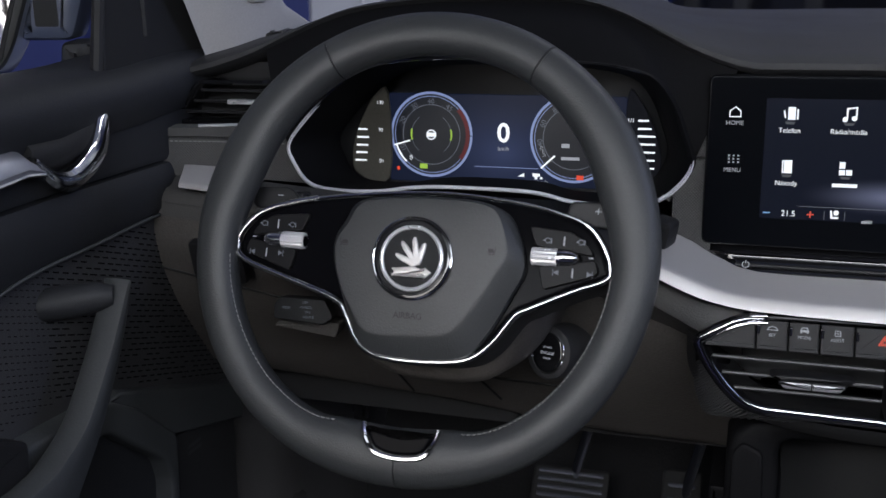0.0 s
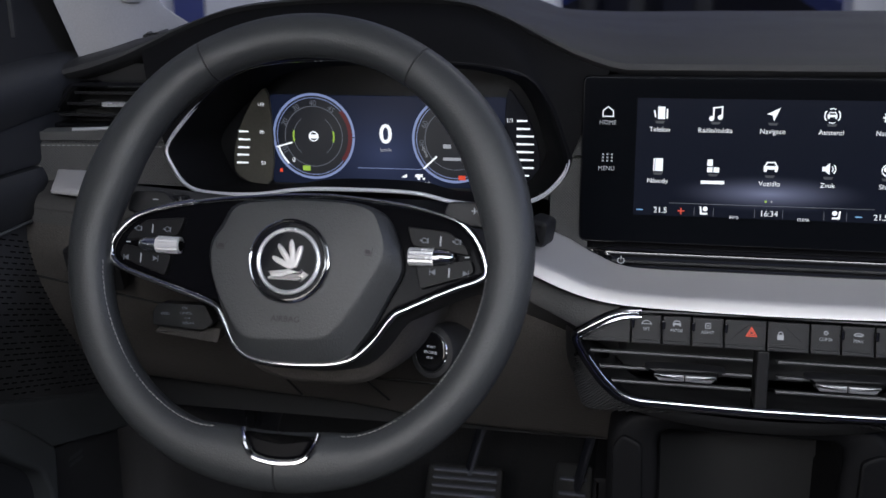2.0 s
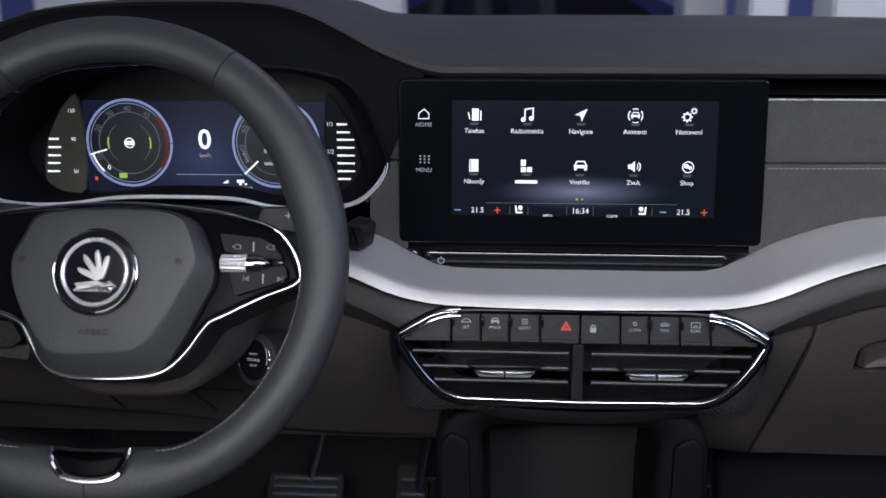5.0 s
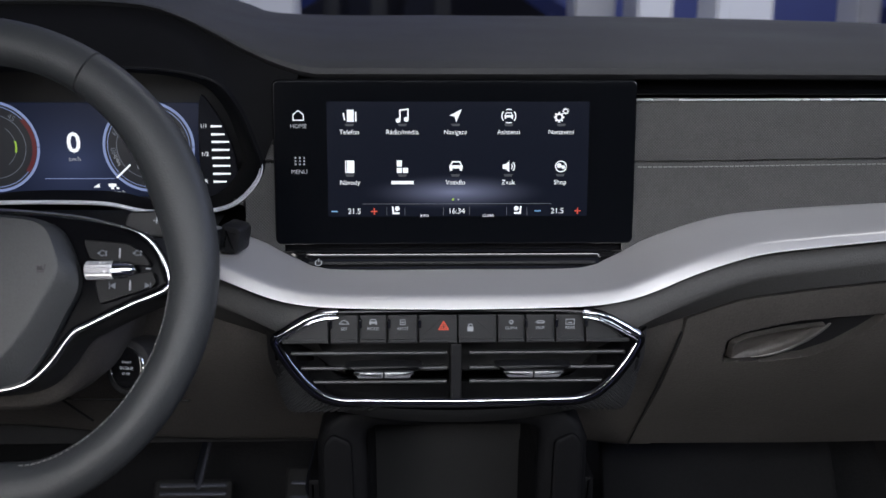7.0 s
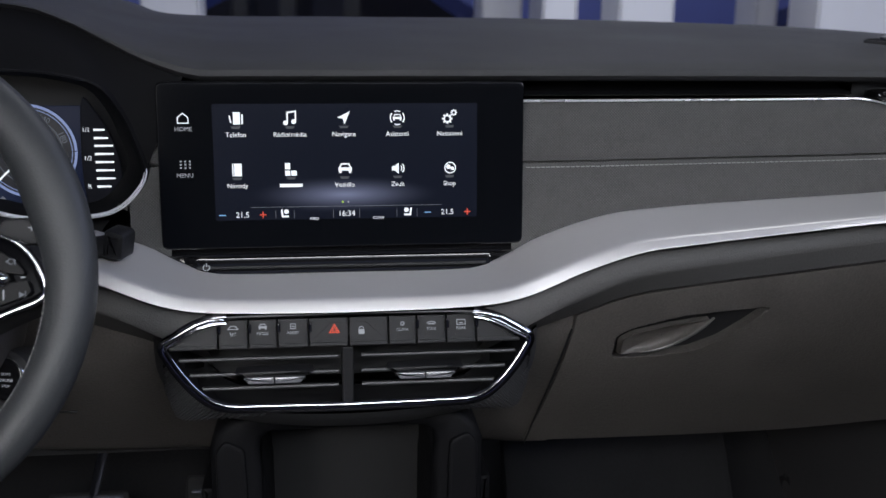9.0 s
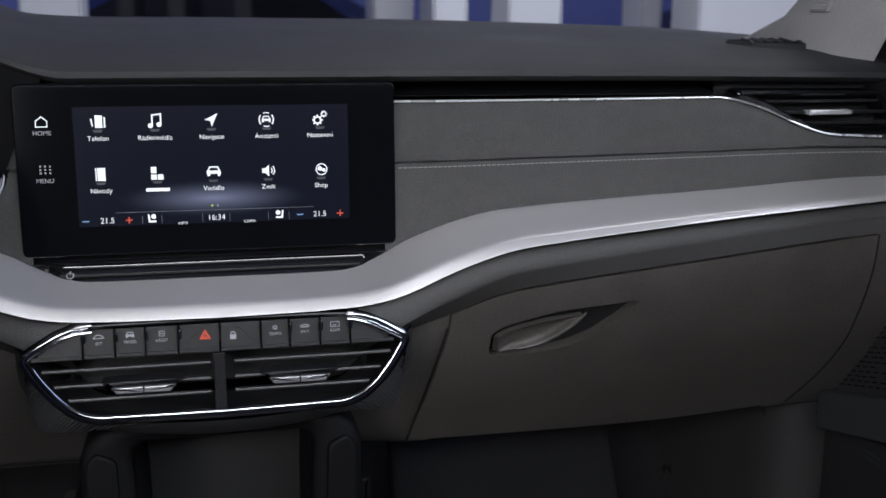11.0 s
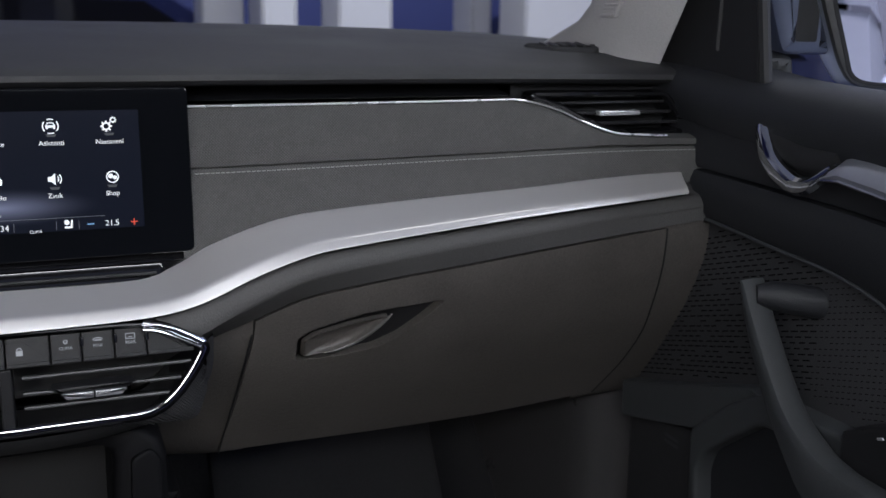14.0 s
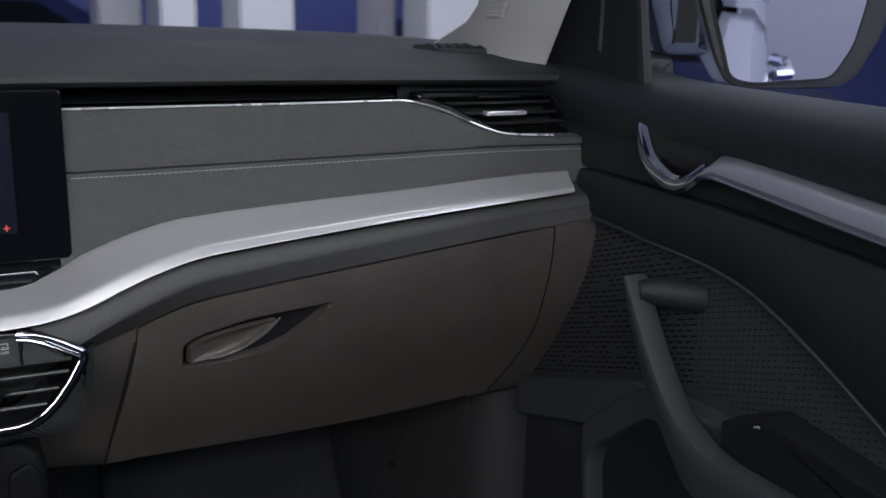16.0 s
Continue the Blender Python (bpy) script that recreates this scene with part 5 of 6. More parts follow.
part("tray_flap", slab(B(), rounded([Vector(q) for q in ((-0.070, 0.30), (0.066, 0.30), (0.056, 0.450), (-0.060, 0.450))], 0.004), facing(0, 0.085, 0, 10), -0.01, 0.0, 0.002), CONSOLE, console, "smooth flap inside the tray")
part("tray_floor", box(B(), (-0.10, -0.30, 0.22), (0.10, 0.11, 0.30), 0.004), RUBBER, console)

# ---- pedals and footwells ----
for name, x, y, z, w, h, lab in (("brake_pedal", -0.33, 0.34, 0.205, 0.052, 0.030, "ribbed brake pedal on a steel arm"), ("accelerator_pedal", -0.185, 0.36, 0.185, 0.026, 0.055, "long ribbed accelerator pedal")):
    ped = thing(name, lab, "pedal", (x, y, z - h))
    fm = facing(x, y, z, 38)
    part("pad", slab(B(), rect(-w, -h, w, h, 0.008), fm, -0.008, 0.004, 0.003), RUBBER, ped)
    for i in range(5):
        part("tread", slab(B(), rect(-w + 0.008, -h + 0.006 + i * h * 0.36, w - 0.008, -h + 0.011 + i * h * 0.36, 0.002), fm, 0.003, 0.006, 0.001), METAL, ped)
    part("arm", tube(B(), [(x, y + 0.01, z), (x + 0.025, y + 0.03, z + 0.1), (x + 0.04, y + 0.06, z + 0.24)], 0.008, n=8, flatness=0.6), METAL, ped)
floor = tagged(part("floor", sheet(B(), [[(x, y, z) for y, z in ((-1.3, 0.06), (0.15, 0.06), (0.32, 0.10), (0.55, 0.32), (0.62, 0.75))] for x in spans(-0.82, 0.82, 8)]), CARPET), "dark grey footwell carpet", "floor", kind="structure")
mat_thing = tagged(part("floor_mat", slab(B(), rect(0.17, -0.6, 0.54, 0.16, 0.05), Matrix.Translation((0, 0.0, 0.062)), 0, 0.008, 0.004), CARPET), "black carpet floor mat", "floor mat")
firewall_mat = tagged(part("footwell_pad", slab(B(), rect(-0.16, -0.25, 0.15, 0.13, 0.04), facing(0.37, 0.36, 0.30, 35), 0, 0.012, 0.008), CARPET), "dark carpeted footwell pad", "carpet", kind="structure")
for s in (-1, 1):
    kick = thing("kick_panel", "dark plastic kick panel beside the footwell", "kick panel", (s * 0.7, 0.2, 0.06), kind="structure")
    part("board", sheet(B(), [[(s * x, y, z) for x, y in ((0.72, 0.05), (0.70, 0.088), (0.678, 0.100), (0.658, 0.108), (0.647, 0.125), (0.641, 0.16), (0.637, 0.6))] for z in spans(0.06, 0.44, 4)]), material("kick_plastic", (0.050, 0.048, 0.049), 0.30, grain=0.3), kick)

# ---- doors ----
STRIP = material("satin_strip", (0.47, 0.48, 0.53), 0.33, metal=0.7, wear=0.05)
# Darker copy of the body paint holds the shade on the mirror cheek.
CHEEK_SHADED = material("shaded_cheek_paint", (0.075, 0.09, 0.14), 0.35, coat=0.5, wear=0.05)

SPEAKER = material("speaker_plastic", (0.036, 0.036, 0.039), 0.6, grain=0.4, grain_size=700)
SLOT = material("slot_black", (0.006, 0.006, 0.0065), 0.8, spec=0.1)


def front_door(s):
    """A closed front door seen from inside; s is -1 on the driver's side."""
    door = thing("front_door", "closed dark front door with chrome handle and pull grip", "car door", (s * 0.70, -0.4, 0.1), group="front doors")
    V = lambda x, y, z: Vector((s * x, y, z))
    ys = [0.07, 0.04, 0.0] + spans(-0.05, -0.85, 32)
    belt = curve([(-0.9, 0.770), (-0.4, 0.782), (-0.227, 0.787), (-0.088, 0.793), (-0.02, 0.801), (0.1, 0.806)])
    up_rows, mid_rows, low_rows = [], [], []
    seam2 = curve([(-0.90, 0.40), (-0.60, 0.47), (-0.52, 0.505), (-0.447, 0.554), (-0.39, 0.585), (-0.347, 0.606), (-0.285, 0.629), (-0.143, 0.643), (-0.078, 0.648), (0.1, 0.655)])
    seam1 = curve([(-0.9, 0.655), (-0.43, 0.677), (-0.27, 0.690), (-0.056, 0.697), (0.1, 0.70)])
    for y in ys:
        b, s1, s2 = belt(y), seam1(y), seam2(y)
        up_rows.append([V(0.80, y, b - 0.02), V(0.77, y, b - 0.002), V(0.73, y, b + 0.002), V(0.695, y, b + 0.001), V(0.676, y, b - 0.004), V(0.664, y, b - 0.014), V(0.660, y, b - 0.028), V(0.663, y, b - 0.042), V(0.672, y, b - 0.056), V(0.675, y, (b + s1) / 2), V(0.672, y, s1 + 0.006), V(0.674, y, s1 + 0.001), V(0.682, y, s1)])
        mid_rows.append([V(0.682, y, s1 - 0.0005), V(0.671, y, s1 - 0.002), V(0.667, y, s1 - 0.010), V(0.666, y, s1 - 0.4 * (s1 - s2)), V(0.668, y, s2 + 0.006), V(0.671, y, s2 + 0.001), V(0.682, y, s2)])
        low_rows.append([V(0.684, y, s2), V(0.679, y, s2 - 0.004)] + [V(0.678 + 0.006 * w, y, s2 - 0.004 + (0.08 - s2) * w) for w in spans(0, 1, 8)[1:]])
    part("upper_trim", sheet(B(), up_rows), DOOR, door, "dark soft upper trim")
    part("middle_pad", sheet(B(), mid_rows), DOOR, door, "dark padded middle panel")
    part("speaker_panel", sheet(B(), low_rows), SPEAKER, door, "dark perforated speaker panel")
    part("pad_edge", tube(B(), [V(0.6705, y, seam2(y) - 0.001) for y in spans(0.03, -0.6, 40)], 0.0018, n=6), DOOR_GREY, door)
    # slot pattern
    rnd = random.Random(4)
    bm = B()
    shelf = curve([(-0.60, 0.50), (-0.30, 0.515), (-0.17, 0.508), (-0.10, 0.487), (0.05, 0.440)])
    for k in range(60):
        y = 0.05 - (k % 2) * 0.006
        while y > -0.52:
            near = y > -0.225
            ln, hgt = (rnd.choice((0.008, 0.0095, 0.0075)), 0.0007) if near else (0.0034, 0.0004)
            z = 0.700 - 0.0056 * k - 0.30 * (y + 0.1)
            if shelf(y) < z < seam2(y) - 0.009 and rnd.random() < 0.90:
                bm.faces.new([bm.verts.new(V(0.6779, yy, zz)) for yy, zz in ((y, z - hgt), (y - ln, z - hgt + 0.30 * ln), (y - ln, z + hgt + 0.30 * ln), (y, z + hgt))])
            y -= 0.0125 if near else 0.0066
    part("speaker_slots", bm, SLOT, door, "rows of short dark slots", kind="stuff")
    # chrome inside handle and silver armrest strip
    path = smooth_loop([V(0.664, -0.144, 0.753), V(0.659, -0.156, 0.737), V(0.656, -0.169, 0.723), V(0.653, -0.189, 0.713), V(0.652, -0.212, 0.7065), V(0.654, -0.230, 0.712), V(0.660, -0.247, 0.728)], 5, closed=False)
    rows = []
    kk = len(path)
    for i, q in enumerate(path):
        w = curve([(0, 0.0055), (0.06, 0.0085), (0.3, 0.0105), (0.45, 0.0098), (0.75, 0.0075), (1, 0.004)])(i / (kk - 1))
        d = (path[min(i + 1, kk - 1)] - path[max(i - 1, 0)]).normalized()
        n1 = d.cross(Vector((s, 0, 0))).normalized() * w
        rows.append([q + n1, q + n1 * 0.6 - V(0.004, 0, 0), q - V(0.005, 0, 0), q - n1 * 0.6 - V(0.004, 0, 0), q - n1, q - n1 * 0.8 + V(0.008, 0, 0), q + n1 * 0.8 + V(0.008, 0, 0)])
    part("handle", sheet(B(), rows, closed=True), material("dark_chrome", (0.62, 0.63, 0.66), 0.12, metal=1.0), door, "curved chrome inside handle")
    part("handle_pit", tube(B(), [V(0.677, -0.155, 0.742), V(0.677, -0.20, 0.728), V(0.677, -0.242, 0.728)], 0.016, n=12), BLACK, door)
    rows = []
    for y in spans(-0.238, -0.85, 30):
        t0 = curve([(-0.9, 0.672), (-0.424, 0.719), (-0.285, 0.735), (-0.262, 0.737), (-0.25, 0.732), (-0.236, 0.720)])(y)
        t1 = curve([(-0.9, 0.648), (-0.427, 0.699), (-0.285, 0.716), (-0.255, 0.719), (-0.236, 0.716)])(y)
        rows.append([V(0.674, y, t0 + 0.001), V(0.662, y, t0), V(0.655, y, t0 - 0.3 * (t0 - t1)), V(0.652, y, t0 - 0.75 * (t0 - t1)), V(0.655, y, t1), V(0.672, y, t1 - 0.001)])
    part("armrest_strip", sheet(B(), rows), STRIP, door, "satin silver strip")
    part("strip_edge", tube(B(), [V(0.6535, y, curve([(-0.9, 0.648), (-0.427, 0.699), (-0.285, 0.716), (-0.255, 0.719), (-0.236, 0.716)])(y) - 0.0005) for y in spans(-0.24, -0.85, 30)], 0.0016, n=6), CHROME, door)
    # pull grip running down into the armrest
    grip = smooth_loop([V(0.618, -0.192, 0.620), V(0.618, -0.197, 0.613), V(0.618, -0.212, 0.587), V(0.618, -0.236, 0.551), V(0.618, -0.263, 0.518), V(0.618, -0.291, 0.500), V(0.618, -0.318, 0.491), V(0.618, -0.377, 0.488), V(0.618, -0.70, 0.486)], 5, closed=False)
    rows = []
    deep = curve([(0, 0.004), (0.12, 0.010), (0.3, 0.018), (0.5, 0.026), (0.7, 0.045), (1, 0.05)])
    for i, q in enumerate(grip):
        d = (grip[min(i + 1, len(grip) - 1)] - grip[max(i - 1, 0)]).normalized()
        side = Vector((s, 0, 0))
        n1 = side.cross(d).normalized()
        n1 = n1 if n1.y - n1.z < 0 else -n1
        dp = deep(i / (len(grip) - 1))
        rows.append([q - n1 * dp + side * 0.004, q - n1 * dp * 0.5, q - n1 * 0.003, q - n1 * 0.0008 + side * 0.001, q + side * 0.004, q + side * 0.013 + n1 * 0.001, q + side * 0.023, q + side * 0.026 - n1 * 0.002, q + side * 0.028 - n1 * 0.006, q + side * 0.028 - n1 * dp])
    bm = sheet(B(), rows, closed=True)
    bm.faces.new([bm.verts.new(v) for v in rows[0]])
    part("pull_grip", bm, DOOR_GREY, door, "grey moulded pull grip", sharp=45)
    part("grip_root", tube(B(), [V(0.630, -0.199, 0.607), V(0.642, -0.205, 0.607), V(0.656, -0.214, 0.605), V(0.690, -0.226, 0.600)], 0.0128, n=14, taper=curve([(0, 0.7), (0.3, 1.0), (1, 1.15)])), DOOR, door)
    # map pocket and loudspeaker
    ledge_o = [(0.06, 0.432), (0.005, 0.447), (-0.164, 0.502), (-0.182, 0.499), (-0.139, 0.475), (-0.082, 0.426), (0.058, 0.387)]
    o = [(-0.30, 0.505), (-0.182, 0.501), (-0.139, 0.476), (-0.082, 0.427), (-0.085, 0.38), (-0.10, 0.20), (-0.118, 0.20), (-0.098, 0.385), (-0.108, 0.411), (-0.189, 0.473), (-0.30, 0.483)]
    dm = Matrix(((0, 0, -s, s * 0.680), (1, 0, 0, 0), (0, 1, 0, 0), (0, 0, 0, 1)))
    part("pocket_edge", slab(B(), rounded([Vector(q) for q in o], 0.01, 3), dm, 0.0, 0.026, 0.004), DOOR_GREY, door, "grey pocket edge", sharp=50)
    part("pocket_ledge", slab(B(), rounded([Vector(q) for q in ledge_o], 0.006, 3), dm, 0.0, 0.021, 0.002), DOOR_GREY, door, "grey ledge over the pocket", sharp=50)
    # Darker plastic than the pocket edge paints the shade inside the pocket.
    part("pocket_board", slab(B(), rounded([Vector(q) for q in ((-0.09, 0.10), (-0.095, 0.40), (-0.125, 0.44), (-0.19, 0.48), (-0.34, 0.45), (-0.7, 0.44), (-0.7, 0.10))], 0.01, 3), dm, 0.0, 0.006, 0.002), DOOR, door)
    part("loudspeaker_grille", slab(B(), rounded([Vector(q) for q in ((0.055, 0.10), (0.055, 0.395), (-0.082, 0.418), (-0.112, 0.10))], 0.01, 3), dm, 0.0, 0.010, 0.003), SOFT_DARK, door)
    mark("grille_badge", [bar(-0.064, 0.386, -0.038, 0.390), bar(-0.064, 0.393, -0.038, 0.397)], DOOR_GREY, door, dm @ Matrix.Translation((0.02, -0.002, 0)), 0.0108)
    part("switch_plate", slab(B(), rounded([Vector(q) for q in ((-0.30, 0.515), (-0.345, 0.535), (-0.50, 0.515), (-0.58, 0.46), (-0.30, 0.465))], 0.006), dm, 0.0, 0.034, 0.003), BUTTON, door)
    part("switch_tip", slab(B(), rounded([Vector(q) for q in ((-0.339, 0.5240), (-0.345, 0.5265), (-0.347, 0.5245), (-0.341, 0.522))], 0.0005), dm, 0.03, 0.0352, 0.001), CHROME_WHITE, door)
    # outer skin seen in the mirror
    rows = [[V(x, y, z) for x, z in ((0.80, 0.775), (0.86, 0.77), (0.885, 0.74), (0.90, 0.68), (0.915, 0.60), (0.91, 0.45), (0.90, 0.2), (0.86, 0.0))] for y in spans(0.30, -1.05, 12)]
    part("outer_skin", sheet(B(), rows), PAINT, door, "painted outer door skin")
    return door


for s in (-1, 1):
    front_door(s)

for s in (-1, 1):
    # rear body side, pillars and roof
    side = thing("rear_body_side", "painted rear body side with dark windows", "car body", (s * 0.85, -2, 0), kind="structure")
    rows = [[(s * (x - 0.05 * max(0, (-y - 1.6)) ** 2), y, z) for x, z in ((0.80, 0.785), (0.86, 0.782), (0.885, 0.75), (0.90, 0.68), (0.915, 0.60), (0.91, 0.45), (0.90, 0.2), (0.86, 0.0))] for y in spans(-1.056, -2.9, 16)]
    part("panel", sheet(B(), rows), PAINT, side)
    part("outside_handle", tube(B(), [(s * 0.895, -2.35, 0.70), (s * 0.90, -2.37, 0.70), (s * 0.90, -2.47, 0.70), (s * 0.87, -2.49, 0.70)], 0.012, n=8), CHROME, side)
    part("outside_handle", tube(B(), [(s * 0.905, -0.82, 0.69), (s * 0.93, -0.84, 0.69), (s * 0.93, -1.0, 0.69), (s * 0.905, -1.02, 0.69)], 0.012, n=8), CHROME, side)
    part("side_window", sheet(B(), [[(s * 0.80, y, 0.79), (s * 0.72, y, 1.12)] for y in (-1.06, -2.3)]), GLOSS, side)
    # light grey windscreen pillar
    pil = thing("windscreen_pillar", "light grey cloth-covered windscreen pillar", "pillar", (s * 0.66, 0.1, 0.78), kind="structure")
    rows = []
    for i in range(25):
        h = i / 24
        z = 0.775 + 0.42 * h
        dy = -0.80 * (z - 0.80)
        dx = -0.10 * (z - 0.80)
        flare = 1.1 * max(0.0, 0.18 - h)
        o = [(0.69, 0.075), (0.672, 0.036), (0.668, 0.026), (0.663, 0.034), (0.652, 0.044), (0.640, 0.060), (0.630, 0.085 + 0.2 * flare), (0.622, 0.112 + 0.6 * flare), (0.618, 0.128 + flare), (0.622, 0.140 + flare), (0.66, 0.17 + flare)]
        rows.append([(s * (x + dx), y + dy + 0.01, z) for x, y in o])
    part("cover", sheet(B(), rows), PILLAR, pil, sharp=60)
    PG = Matrix(((-s * 0.284, -s * 0.08, -s * 0.959, s * 0.6185), (0.959, -0.62, -0.284, 0.054), (0, 0.78, 0, 0.866), (0, 0, 0, 1)))
    part("clip_emblem", slab(B(), rect(-0.012, -0.022, 0.012, 0.025, 0.004), PG, -0.01, 0.003, 0.002), PILLAR, pil)
    for i in range(9):
        part("clip_rib", slab(B(), rect(-0.0095, -0.019 + i * 0.0045, 0.0095, -0.0165 + i * 0.0045, 0.0008, 2), PG, 0.002, 0.0042, 0.0008), PILLAR, pil)
    # black mirror corner and window post
    sail = thing("mirror_corner_trim", "black plastic corner trim before the side window", "trim", (s * 0.68, -0.07, 0.79), kind="structure")
    sm = Matrix(((0, 0, -s, s * 0.695), (1, 0, 0, 0), (0, 1, 0, 0), (0, 0, 0, 1)))
    part("plate", slab(B(), [Vector(q) for q in ((0.16, 0.78), (-0.112, 0.78), (-0.104, 0.87), (-0.09, 1.0), (-0.10, 1.10), (-0.02, 1.10), (0.05, 0.95), (0.16, 0.86))], sm, 0, 0.012, 0.004), BLACK, sail)
    part("post", tube(B(), [(s * 0.69, -0.116, 0.78), (s * 0.684, -0.107, 0.87), (s * 0.67, -0.095, 1.1)], 0.006, n=8), RUBBER, sail)
    part("fold", tube(B(), [(s * 0.684, -0.043, 0.818), (s * 0.682, -0.049, 0.92)], 0.004, n=8), RUBBER, sail)
    # door mirror
    mir = thing("door_mirror", "painted door mirror with a clear glass", "wing mirror", (s * 0.88, -0.06, 0.76), group="door mirrors")
    MM = Matrix.Translation((s * 0.912, -0.095, 0.868)) @ Matrix.Rotation(radians(-s * 21.5), 4, "Z") @ Matrix.Rotation(radians(93), 4, "X")
    go = rounded([Vector((s * x, y)) for x, y in ((-0.108, 0.05), (-0.105, 0.004), (-0.085, -0.0545), (-0.078, -0.077), (-0.054, -0.0826), (0.035, -0.0762), (0.0557, -0.0407), (0.065, 0.007), (0.066, 0.045), (0.045, 0.072), (-0.09, 0.075))], 0.012, 5)
    rim = rounded([Vector((s * x, y)) for x, y in ((-0.122, 0.055), (-0.1185, 0.004), (-0.094, -0.061), (-0.079, -0.085), (-0.053, -0.0906), (0.043, -0.0885), (0.067, -0.077), (0.091, -0.028), (0.098, 0.02), (0.09, 0.07), (0.05, 0.088), (-0.10, 0.09))], 0.012, 5)
    mirror_mat = material("mirror_glass", (0.92, 0.92, 0.93), 0.01, metal=1.0, wear=0.0)
    part("frame", slab(B(), rim, MM, -0.05, 0.004, 0.006), material("mirror_housing", (0.055, 0.055, 0.055), 0.35), mir, "grey plastic frame")
    part("gasket", slab(B(), inset(go, -0.004), MM, 0.0, 0.0052, 0.001), RUBBER, mir, "black gasket round the glass")
    part("glass", slab(B(), go, MM, 0.003, 0.0066, 0.0), mirror_mat, mir, "clear mirror glass")
    rows = []
    for w, k in ((-0.004, 1.0), (-0.03, 1.04), (-0.06, 0.98), (-0.085, 0.8), (-0.10, 0.4), (-0.103, 0.02)):
        rows.append([MM @ Vector((q.x * k, q.y * k, w)) for q in rim])
    part("shell", sheet(B(), rows, closed=True), PAINT, mir, "painted shell")
    part("inner_cheek", slab(B(), rounded([Vector(q) for q in ((s * -0.17, 0.09), (s * -0.169, 0.002), (s * -0.152, -0.050), (s * -0.147, -0.056), (s * -0.095, -0.056), (s * -0.10, 0.09))], 0.008), MM, -0.06, -0.012, 0.01), CHEEK_SHADED, mir, "painted inner cheek with its shade in the colour")
    part("cheek_slot", slab(B(), rect(*((-0.137, -0.042, -0.114, 0.085) if s > 0 else (0.114, -0.042, 0.137, 0.085)), 0.003), MM, -0.02, -0.0115, 0.0), BLACK, mir)
    part("foot", slab(B(), rounded([Vector(q) for q in ((s * -0.167, -0.0565), (s * -0.134, -0.058), (s * -0.128, -0.11), (s * -0.162, -0.105))], 0.008), MM, -0.06, -0.015, 0.01), DOOR_GREY, mir)
    # windscreen outlet at the end of the top pad
    dm = Matrix.Translation((s * 0.597, 0.115, 0.8152)) @ Matrix.Rotation(radians(3.5), 4, "X")
    grille = thing("demister_outlet", "dark demister outlet in the top pad", "air outlet", (s * 0.578, 0.1, 0.81))
    go2 = rounded([Vector((s * x, y)) for x, y in ((-0.048, 0.022), (0.030, 0.045), (0.046, 0.01), (0.030, -0.020), (-0.020, -0.018))], 0.01)
    part("frame", slab(B(), go2, dm, -0.006, 0.002, 0.001), SOFT, grille)
    part("opening", slab(B(), inset(go2, 0.0025), dm, 0.001, 0.0026, 0.0), SLOT, grille)
    for i in range(6):
        x = -0.028 + i * 0.0115
        part("fin", slab(B(), [Vector((s * (x - 0.004), -0.012)), Vector((s * (x - 0.001), -0.012)), Vector((s * (x + 0.008), 0.026)), Vector((s * (x + 0.005), 0.026))], dm, 0.002, 0.0045, 0.0005), ROLL_GREY, grille)
    # side vent
    sv = thing("side_vent", "side air vent with dark slats and a bright tab", "air vent", (s * 0.60, -0.01, 0.73), group="side vents")
    off = 0.0 if s > 0 else 0.004
    part("cavity", sheet(B(), [[(s * x, 0.035, z) for z in (0.725, 0.79)] for x in (0.49 if s > 0 else 0.54, 0.72)]), BLACK, sv)
    o = [(0.495, 0.772), (0.652, 0.771), (0.688, 0.7335), (0.66, 0.731), (0.612, 0.732), (0.588, 0.736), (0.56, 0.746), (0.528, 0.762)]
    oo = rounded([Vector((s * x, z)) for x, z in o], 0.005, 3)
    vm = facing(0, -0.004, 0, 0)
    rows = [[vm @ Vector((q.x, q.y, w)) for q in l] for l, w in ((inset(oo, -0.004), -0.02), (inset(oo, -0.003), 0.0), (oo, 0.002), (inset(oo, 0.002), 0.0), (inset(oo, 0.004), -0.035))]
    part("surround", sheet(B(), rows, closed=True), GLOSS, sv, sharp=45)
    for z, x0, x1 in ((0.7635, 0.53, 0.655), (0.7525, 0.552, 0.664), (0.7415, 0.578, 0.674)):
        rows = [[(s * x, 0.004 + y, z + dz) for y, dz in ((0.0, -0.001), (-0.0005, 0.0002), (0.0002, 0.0012), (0.003, 0.0012), (0.02, -0.0005), (0.02, -0.0020), (0.004, -0.0018))] for x in (x0, x1)]
        bm = sheet(B(), rows, closed=True)
        for r0 in rows:
            bm.faces.new([bm.verts.new(v) for v in r0])
        part("slat", bm, SLAT, sv)
    part("tab", slab(B(), rect(*((0.574, 0.7505, 0.622, 0.7550) if s > 0 else (-0.622, 0.7505, -0.574, 0.7550)), 0.001), facing(0, -0.002, 0, 0), -0.008, 0.002, 0.0008), CHROME_WHITE, sv, "bright tab")

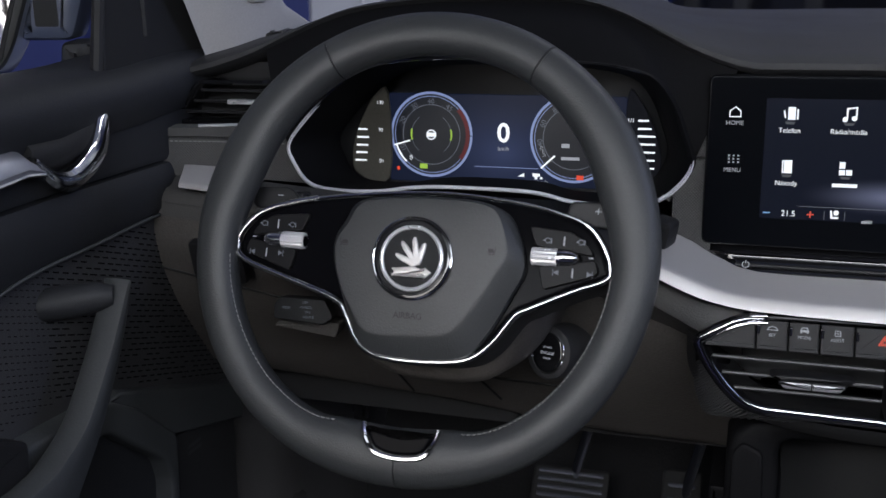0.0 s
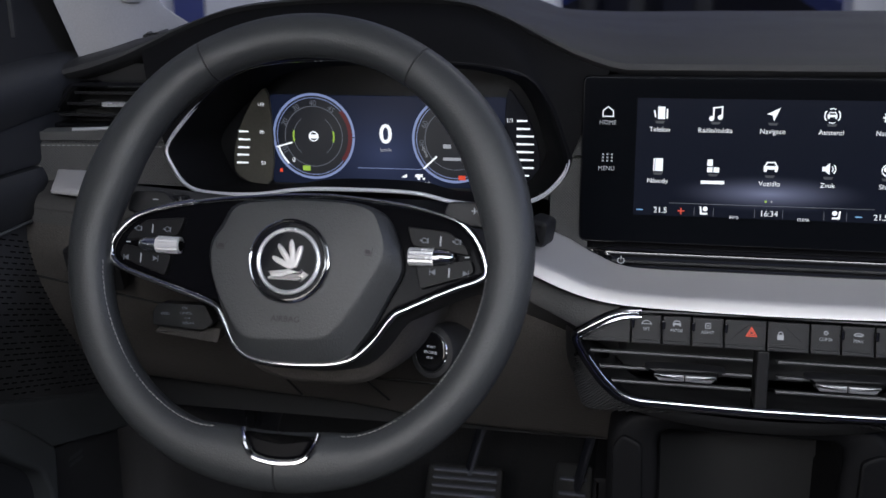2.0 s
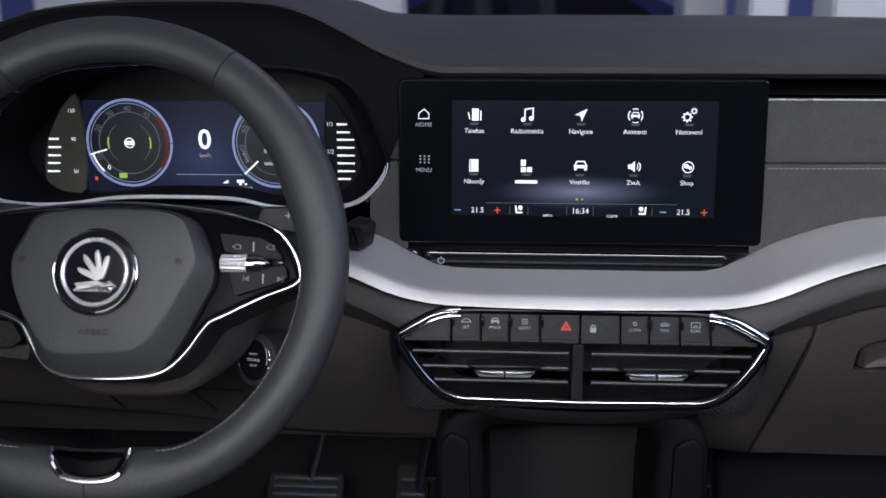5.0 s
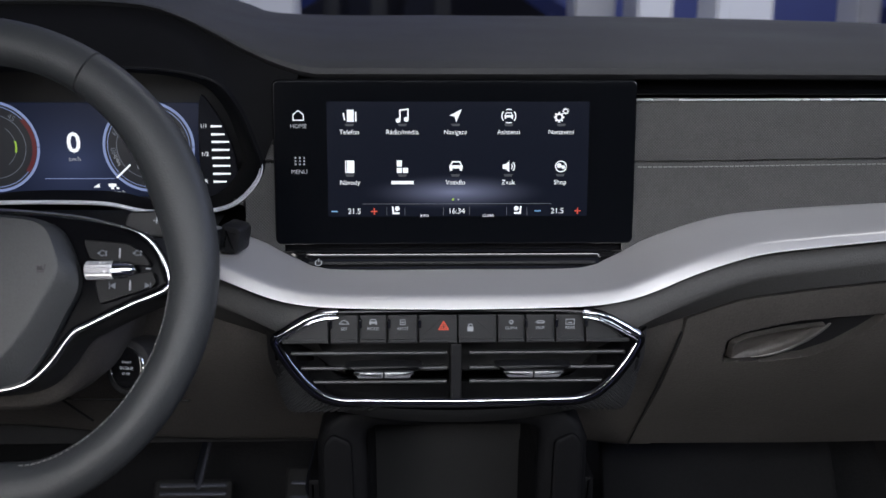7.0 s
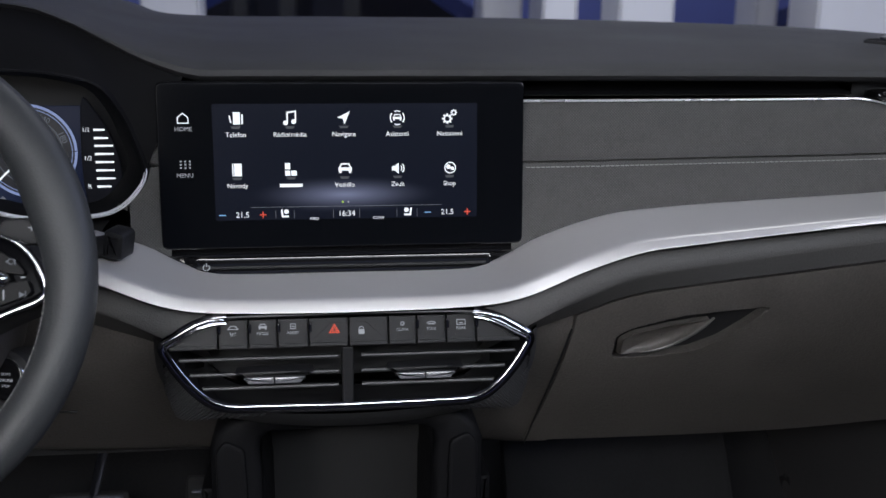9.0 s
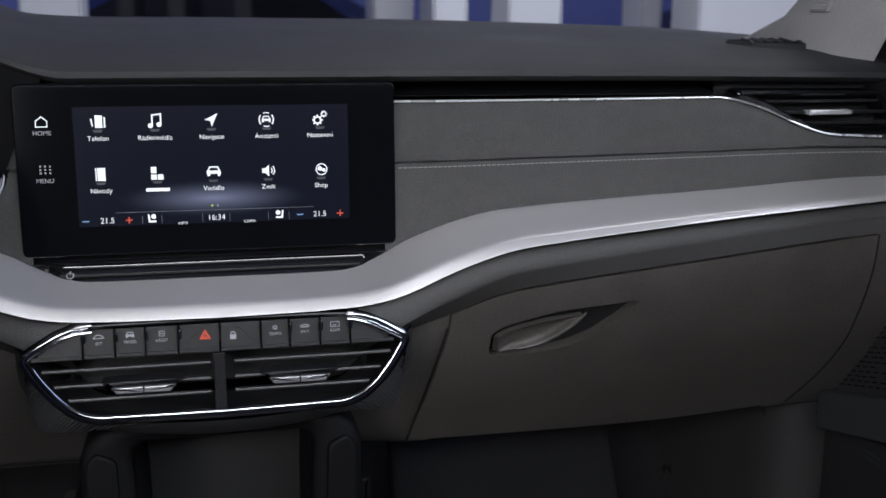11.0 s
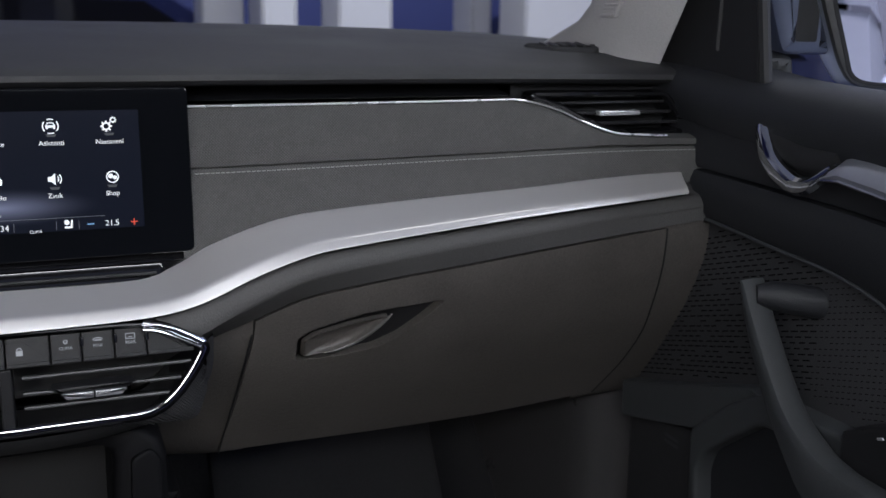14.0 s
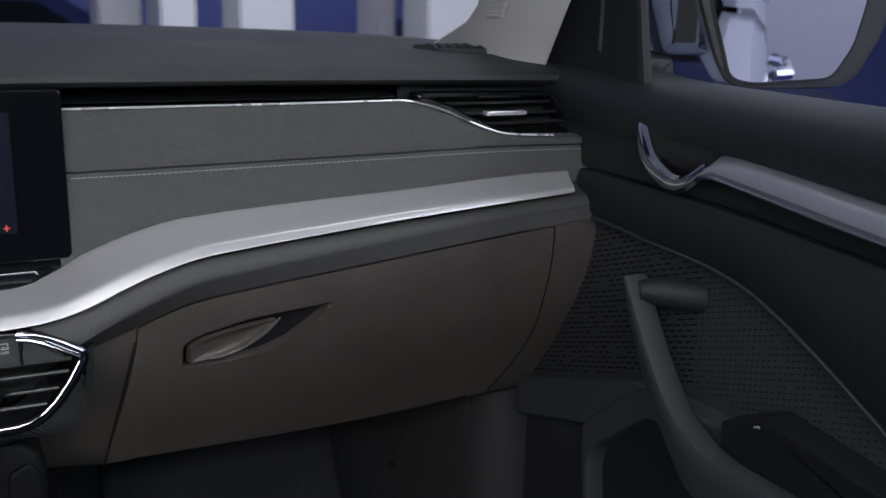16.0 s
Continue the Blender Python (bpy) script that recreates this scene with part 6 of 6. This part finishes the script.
# ---- car shell ----
# Unseen dark panels added to block hall light and its reflections in the screen.
for s in (-1, 1):
    tagged(part("rear_side_blocker", sheet(B(), [[(s * 0.78, y, 0.0), (s * 0.78, y, 0.78), (s * 0.64, y, 1.19)] for y in (-0.95, -1.6, -2.4)]), SOFT_DARK), "unseen dark panel blocking light at the rear side", "trim", kind="structure")
roof = tagged(part("headliner", sheet(B(), [[(x, y, 1.20 - 0.04 * abs(x)) for x in spans(-0.66, 0.66, 6)] for y in (-0.25, -1.15, -2.4)]), LINER), "unseen dark roof panel blocking light from above", "headliner", kind="structure")
rear = tagged(part("rear_wall", sheet(B(), [[(x, -2.4, z) for z in (0.0, 1.2)] for x in (-0.82, 0.82)]), SOFT_DARK), "unseen dark panel closing off the rear of the cabin", "wall", kind="structure")
bonnet = tagged(part("bonnet", sheet(B(), [[(x, y, 0.80 - 0.05 * x * x - 0.10 * max(0, y - 0.9) ** 1.5 - (0.03 if y < 0.7 else 0)) for y in spans(0.62, 1.7, 8)] for x in spans(-0.8, 0.8, 10)]), PAINT), "silver-blue painted bonnet", "bonnet", kind="structure")

# ---- showroom ----
HALL_FLOOR = material("hall_floor", (0.03, 0.035, 0.11), 0.25, wear=0.3, wear_size=0.8)
HALL_WALL = material("hall_wall", (0.10, 0.12, 0.32), 0.7, wear=0.3, wear_size=0.6)
PALE_WALL = material("pale_hall_wall", (0.5, 0.5, 0.6), 0.7, wear=0.1, wear_size=0.6)
WHITE = material("white_column", (0.85, 0.85, 0.86), 0.6, wear=0.06, wear_size=2)
ground = tagged(part("ground", sheet(B(), [[(x, y, -0.42) for x in (-9, 9)] for y in (-7, 11)]), HALL_FLOOR), "dark blue glossy showroom floor", "floor", kind="structure")
for name, a, b in (("wall_front", (-9, 11), (9, 11)), ("wall_back", (-9, -7), (9, -7)), ("wall_west", (-9, -7), (-9, 11)), ("wall_east", (9, -7), (9, 11))):
    tagged(part(name, sheet(B(), [[(a[0], a[1], z) for z in (-0.42, 5)], [(b[0], b[1], z) for z in (-0.42, 5)]]), PALE_WALL if name == "wall_back" else HALL_WALL), "pale showroom wall" if name == "wall_back" else "dark blue showroom wall", "wall", kind="structure")
tagged(part("ceiling", sheet(B(), [[(x, y, 5) for x in (-9, 9)] for y in (-7, 11)]), HALL_WALL), "dark showroom ceiling", "ceiling", kind="structure")
for x, y, w in ((1.07, 3.75, 0.17), (1.48, 3.75, 0.27), (2.62, 3.75, 0.62), (1.02, 5.0, 0.24), (2.62, 5.0, 0.14), (-0.80, 4.6, 0.30), (-2.06, 3.6, 0.28), (-2.8, 3.6, 0.6), (3.9, 1.6, 0.8)):
    tagged(part("column", box(B(), (x - w / 2, y, -0.42), (x + w / 2, y + 0.3, 4.9), 0.01), WHITE), "white showroom display column", "column", group="columns")


def show_car(x, y, paint, yaw):
    c = thing("display_car", "parked display car with dark windows", "car", (x, y, -0.42))
    m = Matrix.Translation((x, y, -0.42)) @ Matrix.Rotation(radians(yaw), 4, "Z")
    side = [(-2.2, 0.3), (-2.25, 0.75), (-1.5, 0.95), (-0.7, 1.42), (0.7, 1.46), (1.7, 1.05), (2.25, 0.95), (2.3, 0.35)]
    rows = [[m @ Vector((w * (1 - 0.12 * (z > 1.2)), q, z)) for q, z in side] for w in spans(-0.88, 0.88, 6)]
    bm = sheet(B(), rows)
    for r in (rows[0], rows[-1]):
        bm.faces.new([bm.verts.new(v) for v in r])
    part("body", bm, paint, c)
    for s in (-1, 1):
        bm = B()
        bm.faces.new([bm.verts.new(m @ Vector((s * 0.885, q, z))) for q, z in ((-1.2, 0.98), (-0.65, 1.34), (0.65, 1.38), (1.35, 1.04))])
        part("side_window", bm, GLOSS, c)
        for q in (-1.4, 1.4):
            part("wheel", tube(B(), [m @ Vector((s * 0.72, q, 0.32)), m @ Vector((s * 0.9, q, 0.32))], 0.32, n=20, up=Vector((0, 0.01, 1))), RUBBER, c)
    bm = B()
    bm.faces.new([bm.verts.new(m @ Vector(v)) for v in ((-0.72, -1.42, 0.99), (0.72, -1.42, 0.99), (0.66, -0.74, 1.41), (-0.66, -0.74, 1.41))])
    part("windscreen", bm, GLOSS, c)


BLUE_PAINT = material("deep_blue_paint", (0.02, 0.035, 0.16), 0.25, coat=0.8)
show_car(0.3, 7.2, BLUE_PAINT, 75)
show_car(4.8, 6.6, BLUE_PAINT, 60)
